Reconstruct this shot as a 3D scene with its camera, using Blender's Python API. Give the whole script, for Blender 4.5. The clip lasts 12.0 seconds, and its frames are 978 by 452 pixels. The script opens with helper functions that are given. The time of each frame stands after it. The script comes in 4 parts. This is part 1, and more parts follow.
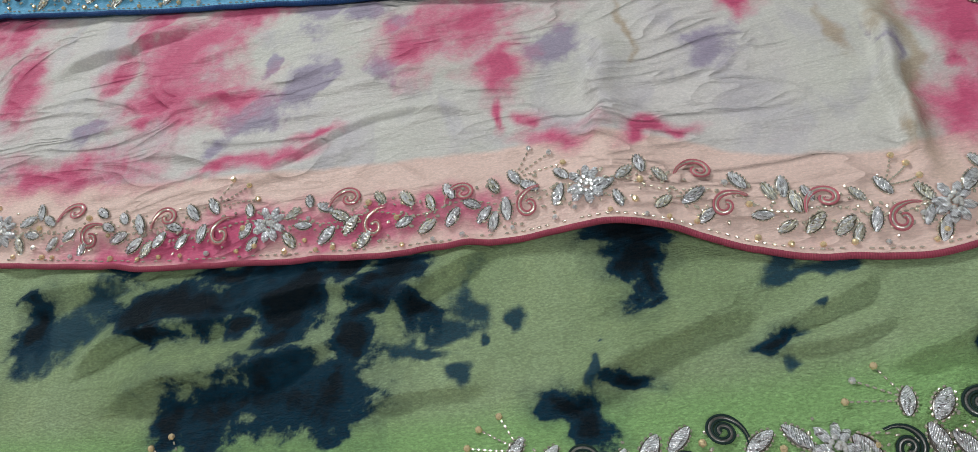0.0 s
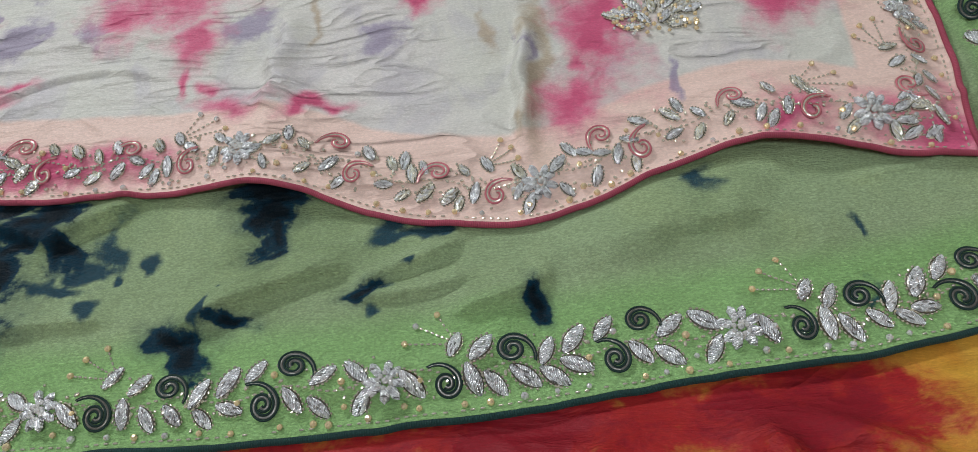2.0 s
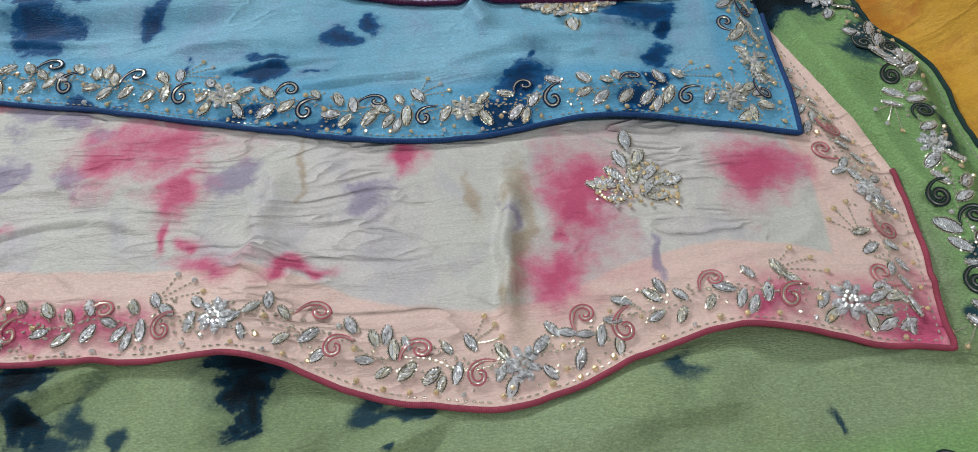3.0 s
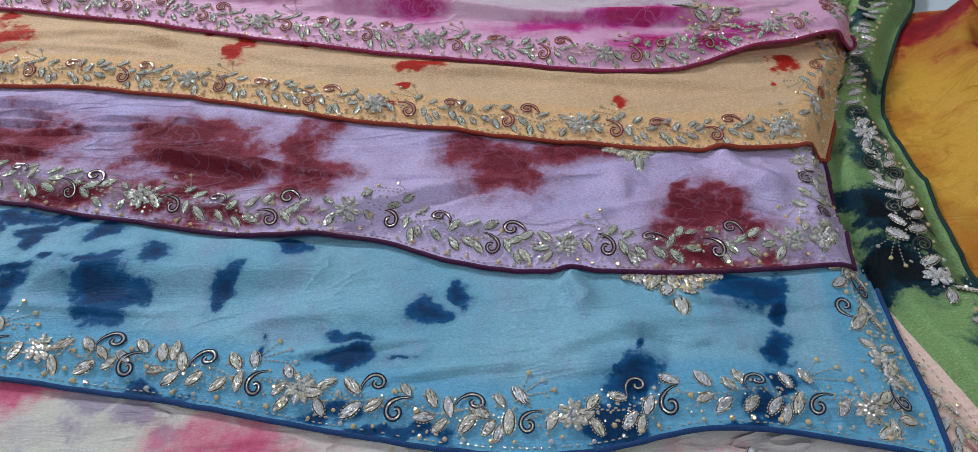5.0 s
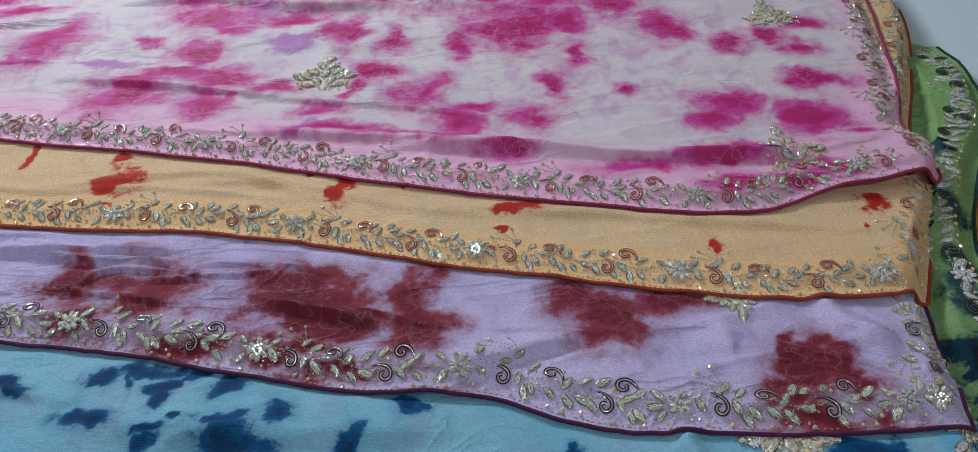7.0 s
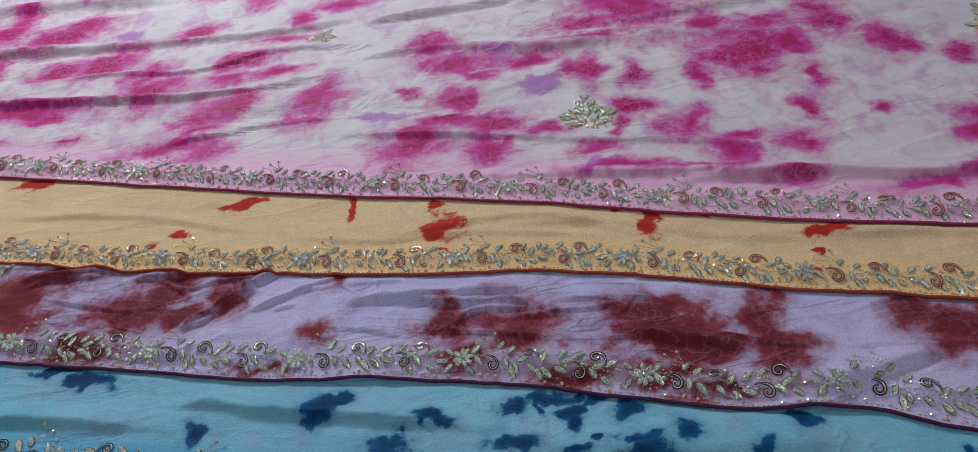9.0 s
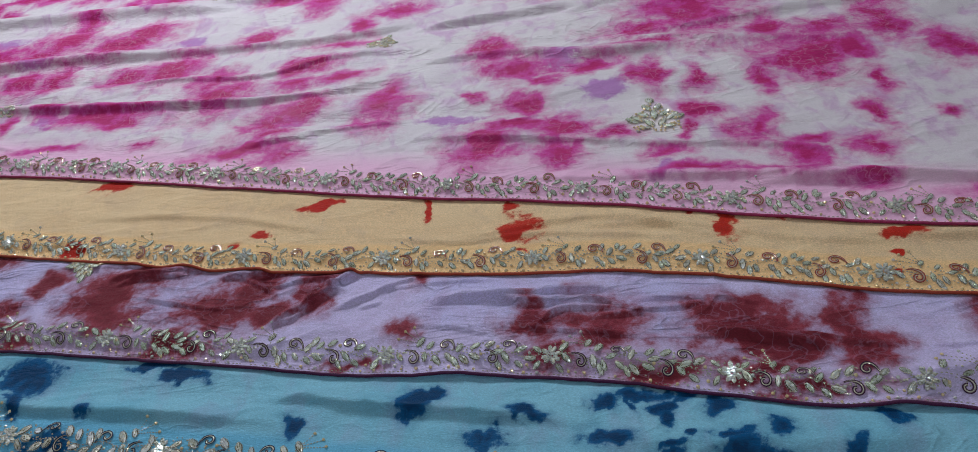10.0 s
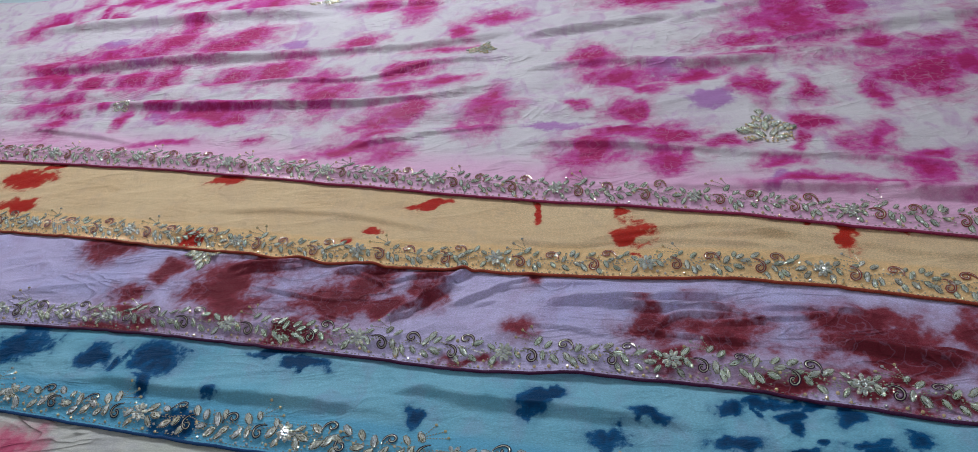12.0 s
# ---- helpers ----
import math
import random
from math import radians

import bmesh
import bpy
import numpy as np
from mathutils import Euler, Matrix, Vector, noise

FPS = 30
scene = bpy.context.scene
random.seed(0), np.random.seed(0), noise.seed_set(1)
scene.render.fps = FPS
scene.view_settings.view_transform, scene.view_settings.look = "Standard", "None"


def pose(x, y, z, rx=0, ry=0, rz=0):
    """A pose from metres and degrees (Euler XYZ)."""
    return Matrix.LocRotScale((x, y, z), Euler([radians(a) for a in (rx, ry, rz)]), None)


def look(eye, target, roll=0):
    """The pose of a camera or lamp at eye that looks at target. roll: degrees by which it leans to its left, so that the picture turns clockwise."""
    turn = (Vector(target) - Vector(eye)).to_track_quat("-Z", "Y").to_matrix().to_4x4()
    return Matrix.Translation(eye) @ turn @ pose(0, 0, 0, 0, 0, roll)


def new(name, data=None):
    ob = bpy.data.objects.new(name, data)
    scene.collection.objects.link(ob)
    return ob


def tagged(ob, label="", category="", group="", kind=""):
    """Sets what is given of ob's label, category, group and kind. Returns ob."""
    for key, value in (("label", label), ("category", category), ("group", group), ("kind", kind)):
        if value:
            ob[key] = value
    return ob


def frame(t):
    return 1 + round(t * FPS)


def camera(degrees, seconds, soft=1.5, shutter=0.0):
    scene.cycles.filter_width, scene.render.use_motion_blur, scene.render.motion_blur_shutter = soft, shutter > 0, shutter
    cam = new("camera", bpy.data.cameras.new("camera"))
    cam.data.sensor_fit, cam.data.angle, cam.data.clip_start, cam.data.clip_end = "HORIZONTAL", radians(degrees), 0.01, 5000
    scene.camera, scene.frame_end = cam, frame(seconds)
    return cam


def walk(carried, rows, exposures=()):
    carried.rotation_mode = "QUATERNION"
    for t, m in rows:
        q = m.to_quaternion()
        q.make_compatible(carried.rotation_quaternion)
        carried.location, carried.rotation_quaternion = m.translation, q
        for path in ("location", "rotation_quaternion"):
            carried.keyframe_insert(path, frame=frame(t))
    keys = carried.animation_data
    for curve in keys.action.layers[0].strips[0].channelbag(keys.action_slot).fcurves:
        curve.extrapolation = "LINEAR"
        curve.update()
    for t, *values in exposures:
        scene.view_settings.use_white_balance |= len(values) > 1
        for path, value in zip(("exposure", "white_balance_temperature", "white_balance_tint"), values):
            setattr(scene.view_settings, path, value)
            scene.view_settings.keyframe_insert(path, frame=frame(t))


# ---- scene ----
cam = camera(66.0, 12.0, soft=0.6)
PATH = [
    (0, (0.137, 0.127, 0.463), (-0.150, 1.193, -1.204), -21.1),
    (0.5, (0.173, 0.134, 0.462), (-0.108, 1.206, -1.203), -20.6),
    (1, (0.213, 0.103, 0.453), (-0.039, 1.193, -1.205), -18.6),
    (1.5, (0.276, 0.064, 0.450), (0.121, 1.173, -1.207), -12.3),
    (2, (0.334, 0.054, 0.455), (0.257, 1.165, -1.207), -8.1),
    (2.5, (0.361, 0.074, 0.458), (0.351, 1.190, -1.202), -4.6),
    (3, (0.324, 0.120, 0.500), (0.358, 1.370, -1.062), -1.8),
    (3.2, (0.299, 0.136, 0.512), (0.346, 1.446, -0.999), -1.1),
    (4.8, (0.241, 0.279, 0.553), (0.298, 1.704, -0.849), 0.2),
    (5, (0.238, 0.296, 0.569), (0.296, 1.733, -0.820), 0.3),
    (5.5, (0.222, 0.331, 0.603), (0.267, 1.812, -0.740), -0.1),
    (6, (0.199, 0.337, 0.622), (0.222, 1.855, -0.679), -0.7),
    (6.5, (0.181, 0.340, 0.630), (0.177, 1.882, -0.643), -1.3),
    (6.7, (0.173, 0.342, 0.634), (0.158, 1.894, -0.627), -1.5),
    (8.3, (-0.034, 0.358, 0.765), (-0.043, 1.895, -0.515), -4.4),
    (8.5, (-0.095, 0.336, 0.760), (-0.183, 1.879, -0.511), -6.7),
    (9, (-0.189, 0.300, 0.784), (-0.350, 1.842, -0.480), -9.0),
    (9.5, (-0.240, 0.285, 0.799), (-0.420, 1.830, -0.459), -9.4),
    (10, (-0.279, 0.275, 0.810), (-0.482, 1.823, -0.441), -9.8),
    (10.5, (-0.305, 0.273, 0.807), (-0.537, 1.823, -0.435), -10.1),
    (11, (-0.324, 0.280, 0.820), (-0.584, 1.834, -0.410), -10.4),
    (11.5, (-0.354, 0.271, 0.830), (-0.642, 1.832, -0.388), -10.5),
    (12, (-0.380, 0.249, 0.816), (-0.704, 1.812, -0.389), -10.2),
]
EXPOSURES = [(0.0, 0.17, 6700, 11), (2.5, 0.27, 6650, 11), (5.0, 0.07, 6400, 15), (6.5, -0.06, 6350, 11), (9.0, -0.38, 6350, 8), (12.0, -0.44, 6250, 7)]
walk(cam, [(t, look(eye, target, roll)) for t, eye, target, roll in PATH], EXPOSURES)

# ---- world and lights ----
world = bpy.data.worlds.new("room_air")
world.use_nodes = True
world.node_tree.nodes["Background"].inputs[0].default_value = (0.80, 0.90, 1.0, 1)
world.node_tree.nodes["Background"].inputs[1].default_value = 0.15
scene.world = world


def area_lamp(name, place, aim, size, watts, colour):
    data = bpy.data.lights.new(name, "AREA")
    data.shape, data.size, data.size_y = "RECTANGLE", size[0], size[1]
    data.energy, data.color = watts, colour
    ob = new(name, data)
    ob.matrix_world = look(place, aim)
    return ob


# no lamp is in view: the first follows the shadows, two are added fill
for place, size, watts in (((-1.5, 3.2, 2.15), (1.5, 0.30), 98), ((0.45, -0.9, 2.2), (1.2, 0.12), 26), ((-0.9, 0.2, 2.5), (1.2, 0.12), 8)):
    area_lamp("ceiling_tube_light", place, (0.35 * place[0], 0.4 * place[1] + 0.5, 0.0), size, watts, (0.86, 0.94, 1.0))


# ---- materials ----
class Nodes:
    def __init__(self, name):
        self.mat = bpy.data.materials.new(name)
        self.mat.use_nodes = True
        self.tree = self.mat.node_tree
        self.bsdf = self.tree.nodes["Principled BSDF"]

    def add(self, kind, **values):
        node = self.tree.nodes.new(kind)
        for key, value in values.items():
            setattr(node, key, value)
        return node

    def link(self, a, b):
        self.tree.links.new(a, b)

    def put(self, socket, value):
        if isinstance(value, bpy.types.NodeSocket):
            self.link(value, socket)
        else:
            socket.default_value = value

    def calc(self, op, a, b=0.0, c=0.0, clamp=False):
        node = self.add("ShaderNodeMath", operation=op, use_clamp=clamp)
        for socket, value in zip(node.inputs, (a, b, c)):
            self.put(socket, value)
        return node.outputs[0]

    def step(self, value, low, high, to_low=0.0, to_high=1.0):
        node = self.add("ShaderNodeMapRange", interpolation_type="SMOOTHSTEP")
        for socket, item in zip(node.inputs, (value, low, high, to_low, to_high)):
            self.put(socket, item)
        return node.outputs[0]

    def mix(self, fac, a, b):
        node = self.add("ShaderNodeMix", data_type="RGBA")
        self.put(node.inputs[0], fac)
        for socket, value in ((node.inputs[6], a), (node.inputs[7], b)):
            self.put(socket, value if isinstance(value, bpy.types.NodeSocket) else (*value, 1))
        return node.outputs[2]

    def attr(self, name):
        return self.add("ShaderNodeAttribute", attribute_name=name).outputs["Fac"]

    def place(self, stretch=(1, 1, 1)):
        node = self.add("ShaderNodeMapping")
        self.link(self.add("ShaderNodeNewGeometry").outputs["Position"], node.inputs[0])
        node.inputs["Scale"].default_value = stretch
        return node.outputs[0]

    def noise(self, where, scale, detail=3.0, rough=0.55, warp=0.0):
        node = self.add("ShaderNodeTexNoise")
        self.link(where, node.inputs["Vector"])
        node.inputs["Scale"].default_value, node.inputs["Detail"].default_value = scale, detail
        node.inputs["Roughness"].default_value, node.inputs["Distortion"].default_value = rough, warp
        return node.outputs["Fac"]

    def bump(self, height, strength, distance, before=None):
        node = self.add("ShaderNodeBump")
        node.inputs["Strength"].default_value, node.inputs["Distance"].default_value = strength, distance
        self.link(height, node.inputs["Height"])
        if before is not None:
            self.link(before, node.inputs["Normal"])
        return node.outputs[0]

    def tilted(self, normal, chance, amount):
        """Each small piece lies at an angle of its own."""
        middle = self.add("ShaderNodeVectorMath", operation="SUBTRACT")
        self.put(middle.inputs[0], chance)
        middle.inputs[1].default_value = (0.5, 0.5, 0.5)
        scaled = self.add("ShaderNodeVectorMath", operation="SCALE")
        self.link(middle.outputs[0], scaled.inputs[0])
        scaled.inputs["Scale"].default_value = amount
        total = self.add("ShaderNodeVectorMath", operation="ADD")
        self.link(normal, total.inputs[0])
        self.link(scaled.outputs[0], total.inputs[1])
        unit = self.add("ShaderNodeVectorMath", operation="NORMALIZE")
        self.link(total.outputs[0], unit.inputs[0])
        return unit.outputs[0]


def cloth_material(name, body, body_alt, band, dye, dye_deep, wash, wash_amount, second, band_width=0.055, grain=1.0, gloss=0.5, halo=0.45, band_soft=0.006, bleed=0.2, veins=0.0, crease=0.4, fold_shade=None, sheer=0.12):
    """Tie-dyed crepe: a cloudy ground, a hem band, dye patches with ragged edges and fine pale cracks."""
    n = Nodes(name)
    where = n.place()
    broad, mid, fine = n.noise(where, 7, 3), n.noise(where, 38, 5, 0.65, 0.4), n.noise(where, 150, 3, 0.6)
    ground = n.mix(n.step(broad, 0.35, 0.65), body, body_alt)
    ground = n.mix(n.calc("MULTIPLY", n.step(n.noise(n.place((1.4, 0.9, 1)), 16, 4, 0.6, 0.6), 0.46, 0.7), wash_amount), ground, wash)
    edge = n.attr("edge")
    ground = n.mix(n.step(n.calc("ADD", edge, n.calc("MULTIPLY", n.calc("SUBTRACT", mid, 0.5), 0.006)), band_width, band_width + band_soft, 1.0, 0.0), ground, band)
    ragged = n.calc("ADD", n.calc("MULTIPLY", n.calc("SUBTRACT", mid, 0.5), 1.5), n.calc("MULTIPLY", n.calc("SUBTRACT", fine, 0.5), 0.7))
    other = n.step(n.calc("ADD", n.attr("second"), ragged), -0.15, 0.55)
    ground = n.mix(n.calc("MULTIPLY", other, 0.93), ground, second)
    # shading of the vertical folds, put into the colour as tan streaks
    if fold_shade is not None:
        ground = n.mix(n.calc("MULTIPLY", n.step(n.calc("ADD", n.attr("fold_shade"), ragged), -0.6, 0.7), 0.7), ground, fold_shade)
    level = n.calc("ADD", n.attr("dye"), ragged)
    ground = n.mix(n.calc("MULTIPLY", n.step(level, -0.75 - bleed, 0.15), halo), ground, dye)
    crack = n.add("ShaderNodeTexVoronoi", feature="DISTANCE_TO_EDGE")
    crack.inputs["Scale"].default_value = 44
    warped = n.add("ShaderNodeVectorMath", operation="ADD")
    n.link(where, warped.inputs[0])
    shift = n.add("ShaderNodeVectorMath", operation="SCALE")
    tex = n.add("ShaderNodeTexNoise")
    tex.inputs["Scale"].default_value = 30
    n.link(where, tex.inputs["Vector"])
    n.link(tex.outputs["Color"], shift.inputs[0])
    shift.inputs["Scale"].default_value = 0.07
    n.link(shift.outputs[0], warped.inputs[1])
    n.link(warped.outputs[0], crack.inputs["Vector"])
    lines = n.calc("MULTIPLY", n.step(crack.outputs["Distance"], 0.0, 0.075, 1.0, 0.0), n.step(broad, 0.44, 0.56))
    patch = n.calc("MULTIPLY", n.step(level, 0.02 - bleed, 0.10 + bleed), n.calc("SUBTRACT", 1.0, n.calc("MULTIPLY", lines, veins)))
    colour = n.mix(patch, ground, n.mix(n.step(n.calc("ADD", level, n.calc("MULTIPLY", n.calc("SUBTRACT", broad, 0.5), 1.0)), 0.25, 0.75), dye, dye_deep))
    weave = n.noise(where, 900, 2, 0.7)
    crepe = n.noise(n.place((1.0, 1.9, 1.0)), 390, 3, 0.7, 0.35)
    # crepe hollows darkened and flecks brightened: shade and highlights painted into the colour
    colour = n.mix(n.calc("MULTIPLY", n.step(crepe, 0.42, 0.58, 1.0, 0.0), 0.34 * grain), colour, n.mix(0.6, colour, (0.03, 0.025, 0.02)))
    pale = n.add("ShaderNodeMix", data_type="RGBA", blend_type="MULTIPLY")
    pale.inputs[0].default_value = 1.0
    n.link(colour, pale.inputs[6])
    pale.inputs[7].default_value = (1.35, 1.35, 1.35, 1)
    glint_flecks = n.calc("MULTIPLY", n.step(n.noise(n.place((0.7, 1.9, 1.0)), 520, 2, 0.6, 0.4), 0.52, 0.66), 0.6 * grain, clamp=True)
    colour = n.mix(glint_flecks, colour, pale.outputs[2])
    n.link(colour, n.bsdf.inputs["Base Color"])
    n.put(n.bsdf.inputs["Roughness"], n.step(crepe, 0.3, 0.7, gloss + 0.12, gloss - 0.1))
    n.bsdf.inputs["Specular IOR Level"].default_value = 0.11
    ridge = n.calc("SUBTRACT", 1.0, n.calc("ABSOLUTE", n.calc("MULTIPLY_ADD", n.noise(n.place((0.55, 1.5, 1.0)), 11, 2, 0.5, 1.6), 2.0, -1.0)))
    ridge = n.calc("MULTIPLY", n.calc("POWER", ridge, 9.0), n.step(broad, 0.40, 0.62))
    creased = n.bump(ridge, crease, 0.0055)
    soft = n.bump(n.noise(n.place((0.5, 1.6, 1.0)), 40, 4, 0.6, 0.7), 0.5, 0.006, creased)
    rough = n.bump(crepe, min(1.0, 0.8 * grain), 0.0022 * grain, soft)
    n.link(n.bump(weave, 0.25, 0.0004, rough), n.bsdf.inputs["Normal"])
    thin = n.add("ShaderNodeBsdfTranslucent")
    n.link(colour, thin.inputs["Color"])
    both = n.add("ShaderNodeMixShader")
    both.inputs[0].default_value = sheer
    n.link(n.bsdf.outputs[0], both.inputs[1])
    n.link(thin.outputs[0], both.inputs[2])
    n.link(both.outputs[0], n.tree.nodes["Material Output"].inputs["Surface"])
    return n.mat


def thread_material(name, colour, rough=0.7, sheen=0.04):
    """Satin cord wound crosswise: fine ridges along the length (u of the map in metres)."""
    n = Nodes(name)
    uv = n.add("ShaderNodeUVMap", uv_map="length")
    wave = n.add("ShaderNodeTexWave", wave_type="BANDS", bands_direction="X")
    wave.inputs["Scale"].default_value, wave.inputs["Distortion"].default_value = 210, 1.5
    n.link(uv.outputs[0], wave.inputs["Vector"])
    tone = n.noise(n.place(), 60, 3)
    # grooves between windings get painted shade, on the same wave as the bump
    dark = tuple(0.55 * c for c in colour)
    n.link(n.mix(n.calc("MULTIPLY", n.calc("SUBTRACT", 1.0, wave.outputs["Fac"]), 0.55), n.mix(n.step(tone, 0.3, 0.7), colour, tuple(0.8 * c for c in colour)), dark), n.bsdf.inputs["Base Color"])
    n.bsdf.inputs["Roughness"].default_value = rough
    n.bsdf.inputs["Specular IOR Level"].default_value = 0.2
    n.bsdf.inputs["Sheen Weight"].default_value = sheen
    fuzz = n.bump(n.noise(n.place(), 1300, 2, 0.6), 0.7, 0.0008)
    n.link(n.bump(wave.outputs["Fac"], 0.7, 0.0006, fuzz), n.bsdf.inputs["Normal"])
    return n.mat


def metal_thread(name, colour, dull, rough=0.13):
    """Flat metal thread laid in slanting rows, each piece a little brighter or duller than the next, with glints and
    groove shade painted in.
    """
    n = Nodes(name)
    coords = n.add("ShaderNodeTexCoord")
    wave = n.add("ShaderNodeTexWave", wave_type="BANDS", bands_direction="DIAGONAL")
    wave.inputs["Scale"].default_value, wave.inputs["Distortion"].default_value, wave.inputs["Detail"].default_value = 420, 1.2, 1.0
    n.link(coords.outputs["Object"], wave.inputs["Vector"])
    chance = n.add("ShaderNodeObjectInfo").outputs["Random"]
    island = n.noise(n.place(), 420, 2)
    tint = n.mix(n.step(chance, 0.0, 1.0), colour, tuple(0.80 * c for c in colour))
    rows = n.add("ShaderNodeMapping")
    n.link(coords.outputs["Object"], rows.inputs[0])
    rows.inputs["Rotation"].default_value = (0, 0, 0.7)
    rows.inputs["Scale"].default_value = (330, 1100, 1)
    cells = n.add("ShaderNodeTexVoronoi", feature="F1", voronoi_dimensions="2D")
    cells.inputs["Scale"].default_value = 1.0
    moved = n.add("ShaderNodeVectorMath", operation="ADD")
    n.link(rows.outputs[0], moved.inputs[0])
    n.put(moved.inputs[1], n.calc("MULTIPLY", chance, 300.0))
    n.link(moved.outputs[0], cells.inputs["Vector"])
    lot = n.add("ShaderNodeSeparateColor")
    n.link(cells.outputs["Color"], lot.inputs[0])
    # dark and white cells imitate thread missing or catching the light
    tint = n.mix(n.step(lot.outputs[0], 0.12, 0.04), tint, tuple(0.50 * c for c in dull))
    tint = n.mix(n.step(lot.outputs[0], 0.52, 0.66), tint, (1.0, 1.0, 1.0))
    tint = n.mix(n.calc("MULTIPLY", n.step(island, 0.55, 0.7), 0.35), tint, dull)
    # shade between the rows, painted as dark lines
    tint = n.mix(n.calc("MULTIPLY", n.step(wave.outputs["Fac"], 0.05, 0.35, 1.0, 0.0), 0.28), tint, tuple(0.22 * c for c in dull))
    n.link(tint, n.bsdf.inputs["Base Color"])
    n.bsdf.inputs["Metallic"].default_value = 0.36
    n.put(n.bsdf.inputs["Roughness"], n.calc("ADD", rough, n.calc("MULTIPLY", island, 0.2)))
    ridged = n.bump(wave.outputs["Fac"], 0.8, 0.0008, n.bump(n.noise(n.place(), 430, 2, 0.6), 1.0, 0.003))
    n.link(n.tilted(ridged, cells.outputs["Color"], 0.9), n.bsdf.inputs["Normal"])
    return n.mat


def bead_material(name, colour, rough=0.12, metal=0.9):
    n = Nodes(name)
    chance = n.add("ShaderNodeObjectInfo").outputs["Random"]
    spot = n.noise(n.place(), 700, 2)
    tone = n.mix(chance, colour, tuple(min(1, 0.75 * c + 0.1) for c in colour))
    n.link(n.mix(n.calc("MULTIPLY", n.step(spot, 0.5, 0.7), 0.5), tone, tuple(0.35 * c for c in colour)), n.bsdf.inputs["Base Color"])
    n.bsdf.inputs["Metallic"].default_value, n.bsdf.inputs["Roughness"].default_value = metal, rough
    return n.mat


def plain_material(name, a, b, scale, rough, relief=0.15):
    n = Nodes(name)
    where = n.place()
    tone, grit = n.noise(where, scale, 5), n.noise(where, scale * 40, 3)
    n.link(n.mix(n.step(tone, 0.3, 0.7), a, b), n.bsdf.inputs["Base Color"])
    n.put(n.bsdf.inputs["Roughness"], n.step(grit, 0.3, 0.7, rough - 0.08, rough + 0.08))
    n.link(n.bump(grit, relief, 0.002), n.bsdf.inputs["Normal"])
    return n.mat


SILVER = metal_thread("silver_thread", (0.97, 0.97, 0.99), (0.55, 0.52, 0.50))
PALE_GOLD = metal_thread("pale_gold_thread", (0.97, 0.92, 0.74), (0.46, 0.41, 0.24))
SILVER_GREEN = metal_thread("greenish_silver_thread", (0.86, 0.92, 0.68), (0.36, 0.38, 0.20))
GOLD_BEAD = bead_material("gold_bead", (0.95, 0.72, 0.40), 0.1, 0.45)
CLEAR_BEAD = bead_material("silver_bead", (0.95, 0.93, 0.88), 0.08, 0.6)
RIM = bead_material("dark_rim", (0.12, 0.10, 0.07), 0.25, 0.5)
STITCH = bead_material("stitch_bead", (0.84, 0.77, 0.60), 0.10, 0.6)
FLOOR = plain_material("floor_sheet", (0.56, 0.64, 0.69), (0.60, 0.67, 0.72), 1.2, 0.5)
# mid-grey for the unseen walls and ceiling, to limit bounced light
WALL = plain_material("wall_paint", (0.40, 0.39, 0.37), (0.36, 0.35, 0.33), 0.8, 0.7)


# ---- geometry helpers ----
def part(name, bm, material, parent, label=""):
    mesh = bpy.data.meshes.new(name)
    bm.to_mesh(mesh)
    bm.free()
    mesh.materials.append(material)
    ob = new(name, mesh)
    ob.parent = parent
    return tagged(ob, label)


def mesh_of(name, verts, faces, materials, smooth=True):
    mesh = bpy.data.meshes.new(name)
    mesh.from_pydata(verts, [], faces)
    for m in materials:
        mesh.materials.append(m)
    if smooth:
        mesh.shade_smooth()
    return mesh


def child(name, mesh, parent, m=None, label=""):
    ob = new(name, mesh)
    ob.parent = parent
    if m is not None:
        ob.matrix_basis = m
    return tagged(ob, label)


def box(name, low, high, material, label):
    bm = bmesh.new()
    bmesh.ops.create_cube(bm, size=1)
    for v in bm.verts:
        v.co = [l + (c + 0.5) * (h - l) for c, l, h in zip(v.co, low, high)]
    ob = part(name, bm, material, None, label)
    return tagged(ob, label, name.split("_")[0], kind="structure")


def ease(low, high, value):
    q = np.clip((value - low) / (high - low), 0, 1)
    return q * q * (3 - 2 * q)


TABLE = np.random.RandomState(7).rand(256, 256)


def value_noise(x, y):
    xi, yi = np.floor(x).astype(int), np.floor(y).astype(int)
    fx, fy = x - xi, y - yi
    fx, fy = fx * fx * (3 - 2 * fx), fy * fy * (3 - 2 * fy)
    at = lambda a, b: TABLE[a % 256, b % 256]  # noqa: E731
    return (at(xi, yi) * (1 - fx) + at(xi + 1, yi) * fx) * (1 - fy) + (at(xi, yi + 1) * (1 - fx) + at(xi + 1, yi + 1) * fx) * fy


